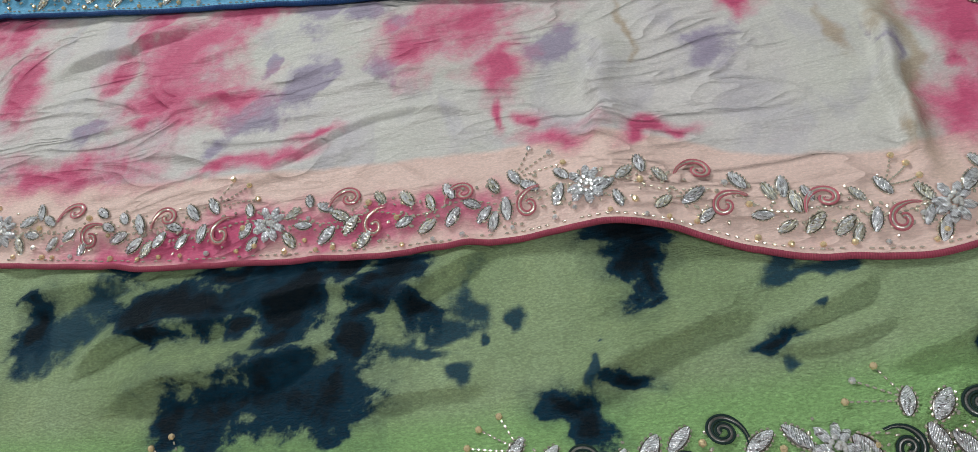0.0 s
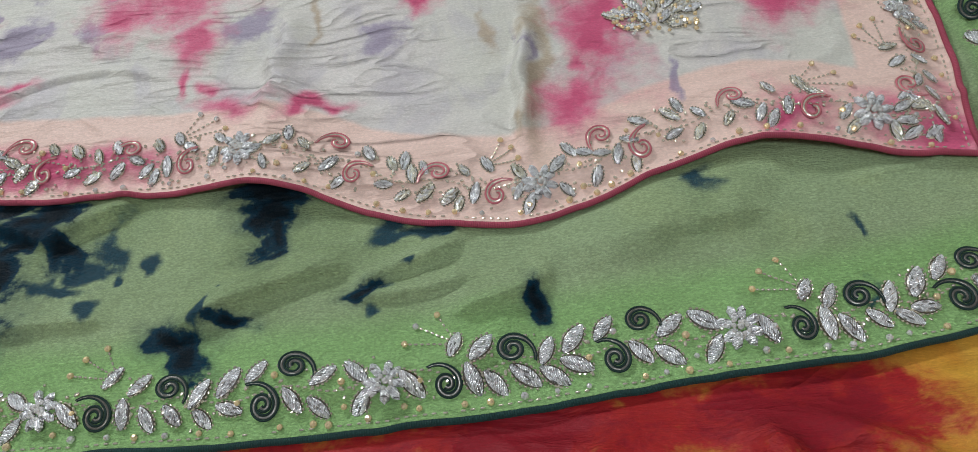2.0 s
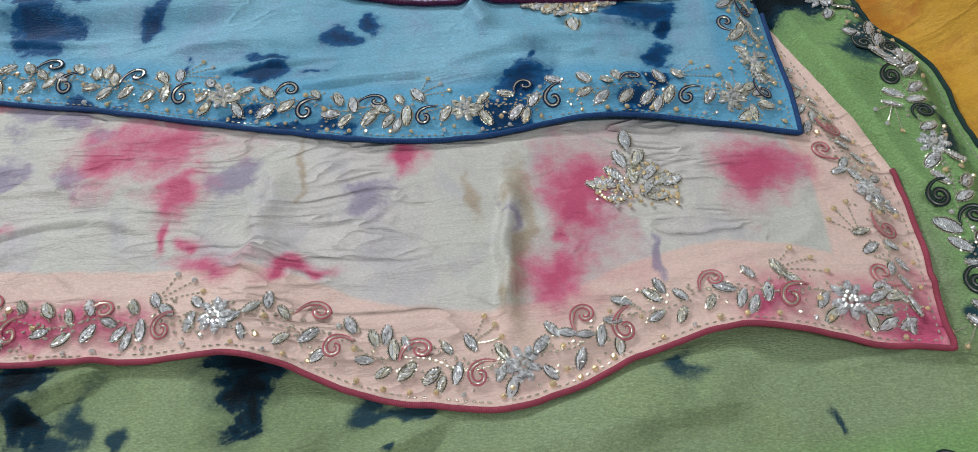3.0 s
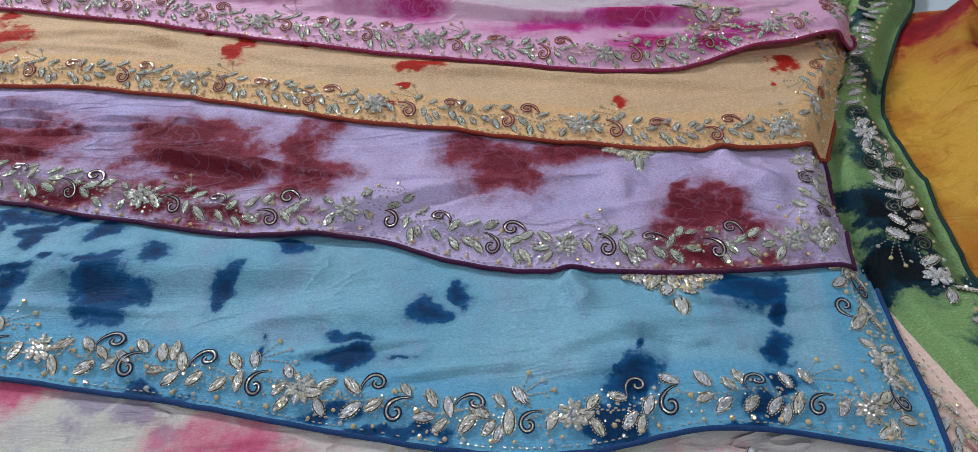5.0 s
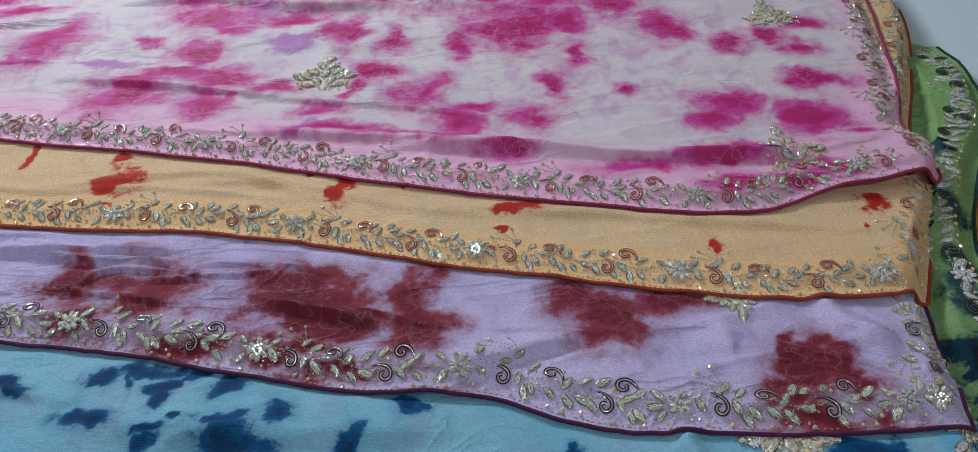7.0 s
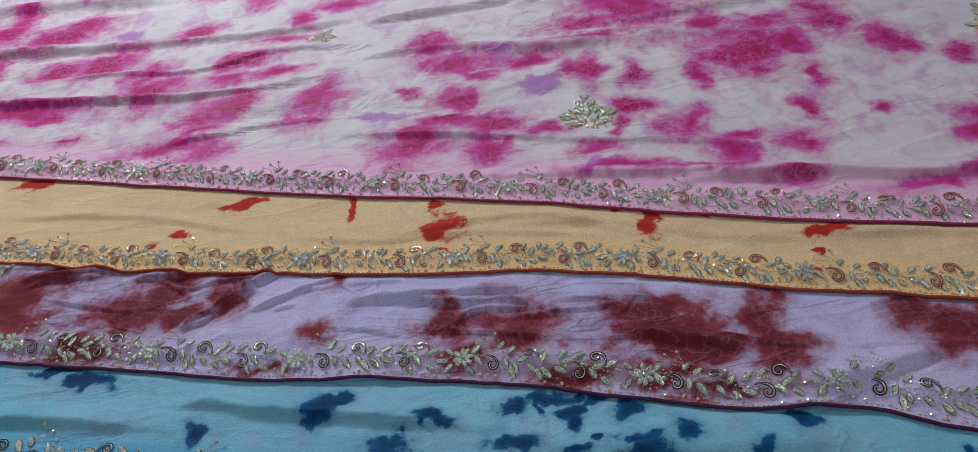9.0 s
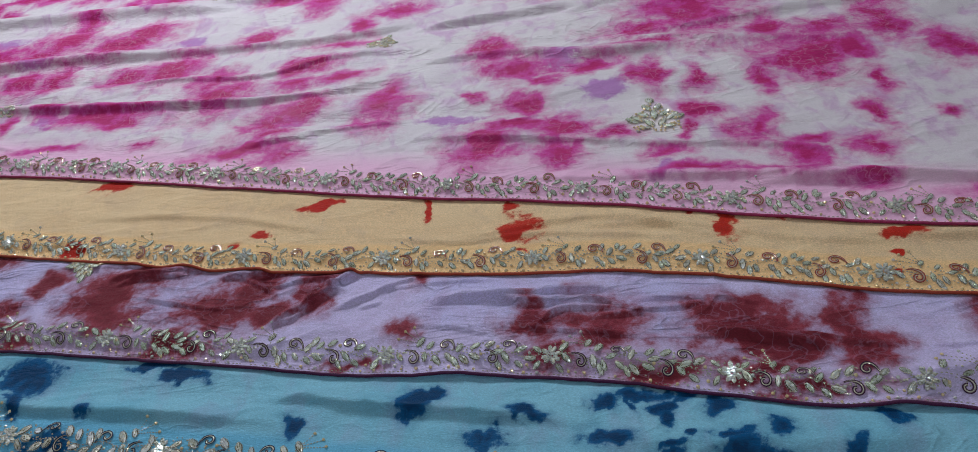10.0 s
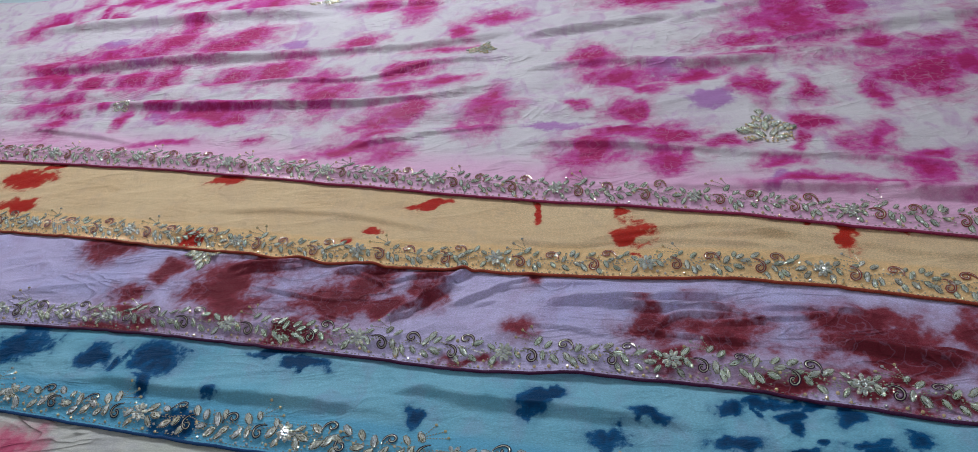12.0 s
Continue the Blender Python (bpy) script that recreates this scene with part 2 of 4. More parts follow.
def curve(knots):
    """A smooth function through a few (q, value) knots, level beyond its ends."""
    q, value = (np.array(c, float) for c in zip(*knots))
    slope = np.gradient(value, q)

    def at(x):
        x = np.clip(x, q[0], q[-1])
        k = np.clip(np.searchsorted(q, x) - 1, 0, len(q) - 2)
        h = q[k + 1] - q[k]
        f = (x - q[k]) / h
        return (2 * f**3 - 3 * f**2 + 1) * value[k] + (f**3 - 2 * f**2 + f) * h * slope[k] + (3 * f**2 - 2 * f**3) * value[k + 1] + (f**3 - f**2) * h * slope[k + 1]

    return at


def patches(spots, x, y):
    """How deep a place lies in the dye patches: 1 at a patch's middle, 0 at its rim."""
    deep = np.full(x.shape, -1.5)
    sway = lambda k: (value_noise(x * 22 + k, y * 22) - 0.5) + 0.55 * (value_noise(x * 55, y * 55 + k) - 0.5) + 0.3 * (value_noise(x * 130 + k, y * 130) - 0.5)  # noqa: E731
    wide = 0.022
    x, y = x + wide * sway(3.0), y + wide * sway(61.0)
    for cx, cy, rx, ry in spots:
        deep = np.maximum(deep, 1 - np.hypot((x - cx) / (1.15 * rx), (y - cy) / (1.15 * ry)))
    return deep + 0.75 * sway(17.0)


class Cloth:
    """A dupatta laid flat: its hem runs along the front, its side edge up the right; heights in metres over the floor."""

    def __init__(self, height, left, hem, side, depth, below=None, folds=(), lifts=(), wrinkle=0.003, seed=0, extra=None, spread=None, side_band=1.0, pleats=()):
        self.height, self.left, self.depth, self.below = height, left, depth, below
        hem_line, self.side_at = curve(hem), curve(side)
        self.hem_at = lambda x: hem_line(x) + 0.0016 * (value_noise(np.asarray(x) * 26 + seed, np.full(np.shape(x), 0.5 + seed)) + value_noise(np.asarray(x) * 70, np.full(np.shape(x), 3.5 + seed)) - 1)
        self.corner = hem[-1][0]
        self.folds, self.lifts, self.wrinkle, self.seed = folds, lifts, wrinkle, seed
        self.extra, self.above, self.spread, self.side_band = extra, None, spread, side_band
        self.pleats = [(curve(knots), knots[0][0], knots[-1][0], tall, wide) for tall, wide, knots in pleats]
        if below is not None:
            below.above = self

    def inner(self, x, y):
        """Distances from the hem and from the side edge."""
        return y - self.hem_at(x), self.side_at(y) - x

    def z(self, x, y):
        v, w = self.inner(x, y)
        edge = np.minimum(v, w)
        own = 1.7 * self.wrinkle * value_noise(x * 5 + self.seed, y * 24 + self.seed) + 1.2 * self.wrinkle * value_noise(x * 16 + y * 9, y * 40 - x * 6 + self.seed)
        own = own + 1.1 * self.wrinkle * (1 - np.abs(2 * value_noise(x * 7 + y * 5 + self.seed, y * 19 - x * 4) - 1)) ** 5 + 0.5 * self.wrinkle * value_noise(x * 60, y * 90 + self.seed)
        for x0, y0, x1, y1, tall, wide in self.folds:
            along = ((x - x0) * (x1 - x0) + (y - y0) * (y1 - y0)) / ((x1 - x0) ** 2 + (y1 - y0) ** 2)
            off = ((x - x0) * (y1 - y0) - (y - y0) * (x1 - x0)) / math.hypot(x1 - x0, y1 - y0)
            off = off + 0.5 * wide * (value_noise(along * 6 + self.seed, along * 0 + tall * 900) - 0.5) * 2
            steep = np.where(off > 0, 0.55, 1.3)
            own = own + 2.2 * tall * np.exp(-((off / (wide * steep)) ** 2)) * ease(-0.12, 0.25, along) * ease(1.12, 0.75, along)
        for line, x0, x1, tall, wide in self.pleats:
            along = (x - x0) / (x1 - x0)
            off = line(x) - y
            own = own + tall * np.exp(-((off / (wide * np.where(off > 0, 0.5, 1.4))) ** 2)) * ease(-0.08, 0.22, along) * ease(1.08, 0.78, along)
        if self.extra is not None:
            own = own + self.extra(self, x, y)
        if self.above is not None:
            va, wa = self.above.inner(x, y)
            own = own * (1 - ease(-0.012, 0.02, np.minimum(va, wa)))
        full = self.height + own
        if self.below is None:
            floor_z = np.full(np.shape(x), 0.002)
        else:
            bv, bw = self.below.inner(x, y)
            floor_z = np.where(np.minimum(bv, bw) > -0.002, self.below.z(x, y), self.below.height * 0.5)
        raised = 0.0042 + 0 * x
        for at, wide, tall in self.lifts:
            raised = raised + tall * np.exp(-(((x - at) / wide) ** 2)) * ease(0.12, 0.0, v)
        return np.maximum(floor_z + 0.002, floor_z + raised + (full - floor_z) * ease(0.0, 0.04, edge))

    def grid(self, across, near, far):
        """Rows are dense near the hem and wider apart far from it."""
        rows = np.concatenate([np.linspace(0, self.depth[0], near), self.depth[0] + (self.depth[1] - self.depth[0]) * np.linspace(0, 1, far + 1)[1:] ** 1.3])
        base = self.hem_at(self.corner)
        q = np.linspace(0, 1, across)
        v = np.repeat(rows[:, None], across, 1)
        right = self.side_at(base + v)
        x = self.left + q[None] * (right - self.left)
        y = self.hem_at(x) + v
        if self.spread is not None:
            y = y + self.spread(x) * np.maximum(0, v - 0.3)
        return x, y, v

    def build(self, parent, material, across, near, far, dye=(), second=(), fold_shade=(), label=""):
        x, y, v = self.grid(across, near, far)
        z = self.z(x, y)
        r, c = x.shape
        index = np.arange(r * c).reshape(r, c)
        faces = np.stack([index[:-1, :-1], index[:-1, 1:], index[1:, 1:], index[1:, :-1]], -1).reshape(-1, 4)
        mesh = mesh_of("cloth", np.stack([x, y, z], -1).reshape(-1, 3).tolist(), faces.tolist(), [material])
        edge = np.minimum(v, (1 - (1 - self.side_band) * ease(0.20, 0.36, v)) * (self.side_at(self.hem_at(self.corner) + v) - x))
        for name, value in (("dye", patches(dye, x, y)), ("second", patches(second, x, y)), ("fold_shade", patches(fold_shade, x, y)), ("edge", edge)):
            mesh.attributes.new(name, "FLOAT", "POINT").data.foreach_set("value", value.astype(np.float32).ravel())
        ob = child("cloth", mesh, parent, None, label)
        return ob

    def hem_path(self, start=None, stop=None, step=0.003):
        x = np.arange(self.left if start is None else start, self.corner if stop is None else stop, step)
        return x, self.hem_at(x)

    def side_path(self, reach, step=0.003):
        y = np.arange(self.hem_at(self.corner), self.hem_at(self.corner) + reach, step)
        return self.side_at(y), y

    def outline(self, reach):
        hx, hy = self.hem_path()
        sx, sy = self.side_path(reach)
        turn = np.linspace(0, 1, 5)[1:-1]
        cx = hx[-1] + turn * (sx[0] - hx[-1])
        return np.concatenate([hx, cx, sx]), np.concatenate([hy, hy[-1] + turn * (sy[0] - hy[-1]), sy])


def tube(name, points, radius, material, parent, sides=8, label=""):
    """A cord along points, with its length in the map."""
    points = np.asarray(points)
    ahead = np.gradient(points, axis=0)
    ahead /= np.linalg.norm(ahead, axis=1)[:, None] + 1e-9
    out = np.cross(ahead, (0, 0, 1.0))
    out /= np.linalg.norm(out, axis=1)[:, None] + 1e-9
    up = np.cross(out, ahead)
    turn = np.linspace(0, 2 * np.pi, sides, endpoint=False)
    ring = points[:, None] + radius * (np.cos(turn)[None, :, None] * out[:, None] + np.sin(turn)[None, :, None] * up[:, None])
    n = len(points)
    i = np.arange(n - 1)[:, None] * sides + np.arange(sides)[None]
    j = np.arange(n - 1)[:, None] * sides + (np.arange(sides)[None] + 1) % sides
    faces = np.stack([i, i + sides, j + sides, j], -1).reshape(-1, 4)
    mesh = mesh_of(name, ring.reshape(-1, 3).tolist(), faces.tolist(), [material])
    length = np.concatenate([[0], np.cumsum(np.linalg.norm(np.diff(points, axis=0), axis=1))])
    uv = mesh.uv_layers.new(name="length")
    loops = np.empty(len(mesh.loops), np.int32)
    mesh.loops.foreach_get("vertex_index", loops)
    uv.data.foreach_set("uv", np.stack([length[loops // sides], (loops % sides) / sides], -1).astype(np.float32).ravel())
    return child(name, mesh, parent, None, label)


# ---- embroidery pieces, each about the size of a fingernail ----
def leaf_mesh(material, length=0.0185, width=0.0092, tall=0.0016):
    """A padded leaf of laid metal thread inside an outline of tube beads."""
    verts, faces, kinds = [], [], []
    rows, cols = 8, 6

    def half(f):
        return width / 2 * (math.sin(math.pi * min(1, f * 0.94 + 0.03)) ** 0.7)

    for i in range(rows):
        f = i / (rows - 1)
        for g in (-1.0, -0.8, -0.3, 0.3, 0.8, 1.0):
            verts.append((length * (f - 0.5), half(f) * g, 0.0002 + tall * (1 - g * g) ** 0.5 * math.sin(math.pi * (0.06 + 0.88 * f)) ** 0.5))
    for i in range(rows - 1):
        for j in range(cols - 1):
            k = i * cols + j
            faces.append((k, k + cols, k + cols + 1, k + 1))
            kinds.append(1 if j in (0, cols - 2) else 0)
    count = len(faces)
    for side in (-1, 1):
        for i in range(7):
            f = (i + 0.5) / 7
            slope = math.atan2(side * (half(f + 0.05) - half(f - 0.05)), 0.1 * length)
            dome(verts, faces, (length * 1.04 * (f - 0.5), side * (half(f) + 0.0004), 0.0002), 0.00062, 0.0011, 5, 1.8, slope)
    kinds += [2] * (len(faces) - count)
    mesh = mesh_of("leaf", verts, faces, [material, RIM, STITCH], True)
    for p, kind in zip(mesh.polygons, kinds):
        p.material_index = kind
        p.use_smooth = kind != 2
    return mesh


def dome(verts, faces, centre, r, tall, sides=6, stretch=1.0, turn=0.0):
    base = len(verts)
    for ring, (rr, zz) in enumerate(((1.0, 0.0), (0.78, 0.65))):
        for k in range(sides):
            a = 2 * math.pi * (k + 0.5 * ring) / sides
            px, py = r * rr * stretch * math.cos(a), r * rr * math.sin(a)
            verts.append((centre[0] + px * math.cos(turn) - py * math.sin(turn), centre[1] + px * math.sin(turn) + py * math.cos(turn), centre[2] + tall * zz))
    verts.append((centre[0], centre[1], centre[2] + tall))
    for k in range(sides):
        l = (k + 1) % sides
        faces.append((base + k, base + l, base + sides + k))
        faces.append((base + l, base + sides + l, base + sides + k))
        faces.append((base + sides + k, base + sides + l, base + 2 * sides))


def bead_mesh(material, r=0.0025):
    verts, faces = [], []
    dome(verts, faces, (0, 0, 0), r, 1.1 * r)
    return mesh_of("bead", verts, faces, [material], False)


def flower_mesh(material, centre_material):
    """A rosette of uneven oval petals heaped with small beads."""
    verts, faces = [], []
    mixed = random.Random(3)
    for k in range(8):
        a = 2 * math.pi * k / 8 + mixed.uniform(-0.15, 0.15)
        far = mixed.uniform(0.0060, 0.0085)
        dome(verts, faces, (far * math.cos(a), far * math.sin(a), 0), mixed.uniform(0.0026, 0.0033), 0.0026, 6, 1.75, a)
    count = len(faces)
    for k in range(9):
        a, far = 2 * math.pi * k / 9 + 0.3, mixed.uniform(0.002, 0.0052)
        dome(verts, faces, (far * math.cos(a), far * math.sin(a), 0.0012), 0.0016, 0.0018)
    dome(verts, faces, (0, 0, 0.0014), 0.0021, 0.0022)
    mesh = mesh_of("flower", verts, faces, [material, centre_material], False)
    for p in mesh.polygons[count:]:
        p.material_index = 1
    return mesh


def spiral_mesh(cord, filling, turns=1.75, size=0.0098):
    """A curl: two cords side by side, closing on its middle, with metal thread laid between them."""
    verts, faces, kinds = [], [], []
    steps = 44

    def line(at, r, tall, kind):
        base = len(verts)
        for i in range(steps):
            f = i / (steps - 1)
            a = math.radians(35) - math.pi * 2 * turns * (1 - f)
            cx, cy, dx, dy = at(f, a)
            for ox, oz in ((-r, 0.0), (0.0, tall), (r, 0.0)):
                verts.append((cx + dx * ox, cy + dy * ox, 0.0002 + oz))
        for i in range(steps - 1):
            for j in range(2):
                k = base + 3 * i + j
                faces.append((k, k + 3, k + 4, k + 1))
                kinds.append(kind)

    def ring(shift):
        def at(f, a):
            rr = size * (0.17 + 0.83 * f**1.1)
            tail = max(0.0, f - 0.84) / 0.16
            rr = rr * (1 + 0.55 * tail * tail) + shift * (1 - 0.8 * tail)
            return 1.1 * rr * math.cos(a), rr * math.sin(a), math.cos(a), math.sin(a)
        return at

    line(ring(0.0014), 0.0008, 0.0009, 0)
    line(ring(-0.0014), 0.0008, 0.0009, 0)
    line(ring(0.0), 0.0008, 0.0008, 1)
    mesh = mesh_of("spiral", verts, faces, [cord, filling])
    for p, kind in zip(mesh.polygons, kinds):
        p.material_index = kind
    return mesh


# one repeat of the vine: along the hem from its flower, inwards from the middle line, and the turn in degrees
LEAVES = [(0.018, -0.003, -58), (0.045, 0.019, 62), (0.060, 0.013, 54), (0.053, -0.004, -82), (0.068, -0.008, -58), (0.087, -0.007, -48), (0.101, 0.005, 68), (0.106, -0.010, -42), (0.119, 0.011, 56), (0.120, -0.005, -20),
          (0.139, 0.015, 46), (0.161, -0.004, -55), (0.181, 0.009, 35), (0.178, -0.010, -45), (0.202, 0.008, -40), (0.204, -0.011, 62)]
LEAVES_MORE = [(0.076, 0.002, 25), (0.095, -0.013, -60), (0.131, -0.010, -50), (0.149, 0.002, 25), (0.191, 0.017, 70), (0.168, 0.003, 30), (0.112, 0.016, 75), (0.212, -0.002, -20), (0.016, 0.012, 60), (0.012, -0.014, -60), (0.036, 0.010, 40), (0.092, 0.014, 60), (0.152, -0.014, -60), (0.061, -0.013, -70), (0.128, 0.004, 30), (0.170, -0.014, -70), (0.195, -0.003, 10)]
CURLS = [(0.037, -0.005, 100, False), (0.081, 0.010, 0, True), (0.1435, -0.006, 100, False), (0.1626, 0.016, 0, True)]
LOOSE = [(0.021, -0.002), (0.010, -0.015), (0.022, -0.018), (0.046, -0.0185), (0.065, -0.019), (0.085, -0.0195), (0.102, -0.020), (0.123, -0.0205), (0.1485, 0.011), (0.1565, -0.0195), (0.172, -0.0205), (0.190, 0.002), (0.192, -0.012), (0.185, -0.021), (0.207, -0.0205), (0.129, -0.002)]
SPRAYS = [(0.042, 0.019, 0.013, 0.023), (0.043, 0.021, 0.021, 0.034), (0.044, 0.022, 0.034, 0.041)]
REPEAT = 0.221


class Border:
    """Sews the vine on a cloth along a path; the pieces are parts of the dupatta."""

    def __init__(self, cloth, parent, leaf, second_leaf, curl, flower, bead, second_bead, size=1.0, middle=0.031, dense=True, leaf_size=1.1, mirrored=False):
        self.mirrored = mirrored
        self.cloth, self.parent, self.size, self.middle = cloth, parent, size, middle
        self.meshes = {"leaf": (leaf, second_leaf), "spiral": (curl,), "flower": (flower,), "bead": (bead, second_bead)}
        self.rng, self.dense, self.leaf_size = random.Random(11), dense, leaf_size
        self.pieces, self.dots = [], []

    def sew(self, name, x, y, turn, scale=1.0, flip=False, lift=0.0):
        kinds = self.meshes[name]
        mesh = kinds[0] if len(kinds) == 1 or self.rng.random() < 0.68 else kinds[1]
        tilt = {"leaf": 0.09, "bead": 0.3}.get(name, 0.0)
        self.pieces.append((name, mesh, x, y, turn, scale, flip, lift, self.rng.uniform(-tilt, tilt), self.rng.uniform(-tilt, tilt)))

    def dot(self, x, y, r, stretch=1.0, turn=0.0):
        self.dots.append((x, y, r, stretch, turn))

    def run(self, px, py, anchor, inward=1, fill=1.0, clear=0.0):
        """px, py: a dense path; anchor: the length along it at which a flower sits; inward: 1 if the cloth lies on the path's left."""
        seg = np.hypot(np.diff(px), np.diff(py))
        s = np.concatenate([[0], np.cumsum(seg)])
        smooth = np.ones(15) / 15
        tx, ty = np.convolve(np.gradient(px), smooth, "same"), np.convolve(np.gradient(py), smooth, "same")
        total, k = s[-1], self.size

        def at(q, n):
            x, y = np.interp(q, s, px), np.interp(q, s, py)
            a = math.atan2(np.interp(q, s, ty), np.interp(q, s, tx))
            return x - inward * n * math.sin(a), y + inward * n * math.cos(a), a

        way = -1 if self.mirrored else 1
        first = math.floor(-anchor / (REPEAT * k)) - 1
        for r in range(first, int((total - anchor) / (REPEAT * k)) + 3):
            start = anchor + r * REPEAT * k
            inside = lambda q: 0.012 < q < total - clear  # noqa: E731
            turned = lambda turn: math.pi - math.radians(turn) if self.mirrored else math.radians(turn)  # noqa: E731
            if inside(start):
                x, y, a = at(start, self.middle)
                self.sew("flower", x, y, a + self.rng.uniform(-0.5, 0.5), k * self.rng.uniform(1.0, 1.15))
            for q, n, turn in LEAVES + [leaf for leaf in LEAVES_MORE if self.rng.random() < self.dense]:
                q = start + way * k * q + self.rng.uniform(-0.002, 0.002)
                if inside(q) and self.rng.random() < fill:
                    x, y, a = at(q, self.middle + n + self.rng.uniform(-0.001, 0.001))
                    self.sew("leaf", x, y, a + inward * turned(turn + self.rng.uniform(-10, 10)), self.leaf_size * self.rng.uniform(0.85, 1.15))
            for q, n, turn, flip in CURLS:
                q = start + way * k * q
                if inside(q):
                    x, y, a = at(q, self.middle + n)
                    self.sew("spiral", x, y, a + inward * turned(turn + self.rng.uniform(-14, 14)), self.rng.uniform(0.9, 1.05), flip != self.mirrored, 0.0006)
            for q, n in LOOSE:
                q = start + way * k * q + self.rng.uniform(-0.003, 0.003)
                if inside(q):
                    x, y, a = at(q, self.middle + n + self.rng.uniform(-0.001, 0.001))
                    self.sew("bead", x, y, self.rng.uniform(0, 6), self.rng.uniform(0.75, 1.1))
            for q0, n0, q1, n1 in SPRAYS:
                count = int(math.hypot(q1 - q0, n1 - n0) / 0.0036)
                for i in range(count + 1):
                    f = i / count
                    q = start + way * k * (q0 + f * (q1 - q0))
                    if inside(q):
                        x, y, a = at(q, self.middle + n0 + f * (n1 - n0))
                        if i == count:
                            self.sew("bead", x, y, 0, 0.95)
                        else:
                            self.dot(x, y, 0.0008, 1.9, a + turned(math.degrees(math.atan2(n1 - n0, q1 - q0))))
            # the stem: a wavering row of tiny tube beads
            for i in range(int(REPEAT * k / 0.0046)):
                q = start + way * i * 0.0046
                if inside(q):
                    x, y, a = at(q, self.middle + 0.003 * math.sin(i * 0.42) + 0.001)
                    self.dot(x, y, 0.0009, 1.9, a)
            gap = 0.0022 if self.dense else 0.0050
            for i in range(int(REPEAT * k / gap)):
                q = start + way * (i * gap) + self.rng.uniform(-0.003, 0.003)
                if inside(q):
                    x, y, a = at(q, self.middle + max(-0.017, min(0.018, self.rng.gauss(0, 0.009))))
                    self.dot(x, y, self.rng.uniform(0.0008, 0.0015), self.rng.uniform(1.0, 1.8), self.rng.uniform(0, 3.1))
        # the row of running stitches beside the hem
        for q in np.arange(0.008, total - 0.006, 0.0058):
            for n, r in ((0.0066, 0.0008),) if self.rng.random() < 0.8 else ():
                x, y, a = at(q + self.rng.uniform(-0.0006, 0.0006), n)
                self.dot(x, y, r, 2.3, a)

    def motif(self, x, y, turn=90.0, size=1.0, tall=1.0):
        """A fan of leaves and beads heaped on a curved foot."""
        a = math.radians(turn - 90)

        def at(along, up):
            px, py = size * along, size * tall * up
            return x + px * math.cos(a) - py * math.sin(a), y + px * math.sin(a) + py * math.cos(a)

        for along, up, angle, scale in ((0.0, 0.052, 90, 1.2), (-0.010, 0.034, 110, 1.1), (0.010, 0.034, 70, 1.1), (0.0, 0.018, 90, 1.1), (-0.019, 0.020, 128, 1.1), (0.019, 0.020, 52, 1.1), (-0.030, 0.012, 142, 1.1), (0.030, 0.012, 38, 1.1),
                                        (-0.011, 0.004, 120, 1.0), (0.011, 0.004, 60, 1.0), (-0.040, 0.010, 150, 1.0), (0.040, 0.010, 30, 1.0), (-0.022, -0.004, 175, 0.9), (0.022, -0.004, 5, 0.9)):
            self.sew("leaf", *at(along, up), a + math.radians(angle), 1.3 * size * scale)
        for i in range(90):
            along = self.rng.uniform(-0.042, 0.042)
            self.sew("bead", *at(along, self.rng.uniform(-0.012, 0.045 - abs(along) * 0.75)), 0, self.rng.uniform(0.7, 1.1) * size, False, 0.001)

    def join(self, name, many):
        """The pieces far along the hem, past the first 300, as one mesh."""
        verts, faces, kinds, materials = [], [], [], []
        for mesh, m in many:
            base = len(verts)
            verts += [tuple(m @ v.co) for v in mesh.vertices]
            slots = []
            for material in mesh.materials:
                if material not in materials:
                    materials.append(material)
                slots.append(materials.index(material))
            for p in mesh.polygons:
                faces.append([base + v for v in p.vertices])
                kinds.append(slots[p.material_index])
        whole = mesh_of(name + "_embroidery", verts, faces, materials, name == "leaf")
        whole.polygons.foreach_set("material_index", kinds)
        tagged(child(name + "_embroidery", whole, self.parent, None, "band of embroidered " + name + " work"), kind="stuff")

    def finish(self, material):
        x, y = (np.array([p[k] for p in self.pieces]) for k in (2, 3))
        e = 0.003
        z0, zx, zy = self.cloth.z(x, y), self.cloth.z(x + e, y), self.cloth.z(x, y + e)
        order = sorted(range(len(self.pieces)), key=lambda k: abs(self.pieces[k][2] + 0.1))
        made, joined = {}, {}
        for k in order:
            name, mesh, px, py, turn, scale, flip, lift, tip, roll = self.pieces[k]
            up = Vector((-(zx[k] - z0[k]) / e + tip, -(zy[k] - z0[k]) / e + roll, 1)).normalized()
            ahead = Vector((math.cos(turn), math.sin(turn), 0))
            ahead = (ahead - up * ahead.dot(up)).normalized()
            side = up.cross(ahead) * (-1 if flip else 1)
            m = Matrix((ahead, side, up)).transposed().to_4x4()
            m = Matrix.Translation((px, py, z0[k] + 0.0008 + lift)) @ m @ Matrix.Scale(scale, 4)
            made[name] = made.get(name, 0) + 1
            if made[name] <= 300:
                child(name, mesh, self.parent, m)
            else:
                joined.setdefault(name, []).append((mesh, m))
        for name, many in joined.items():
            self.join(name, many)
        dx, dy = (np.array([d[k] for d in self.dots]) for k in (0, 1))
        verts, faces = [], []
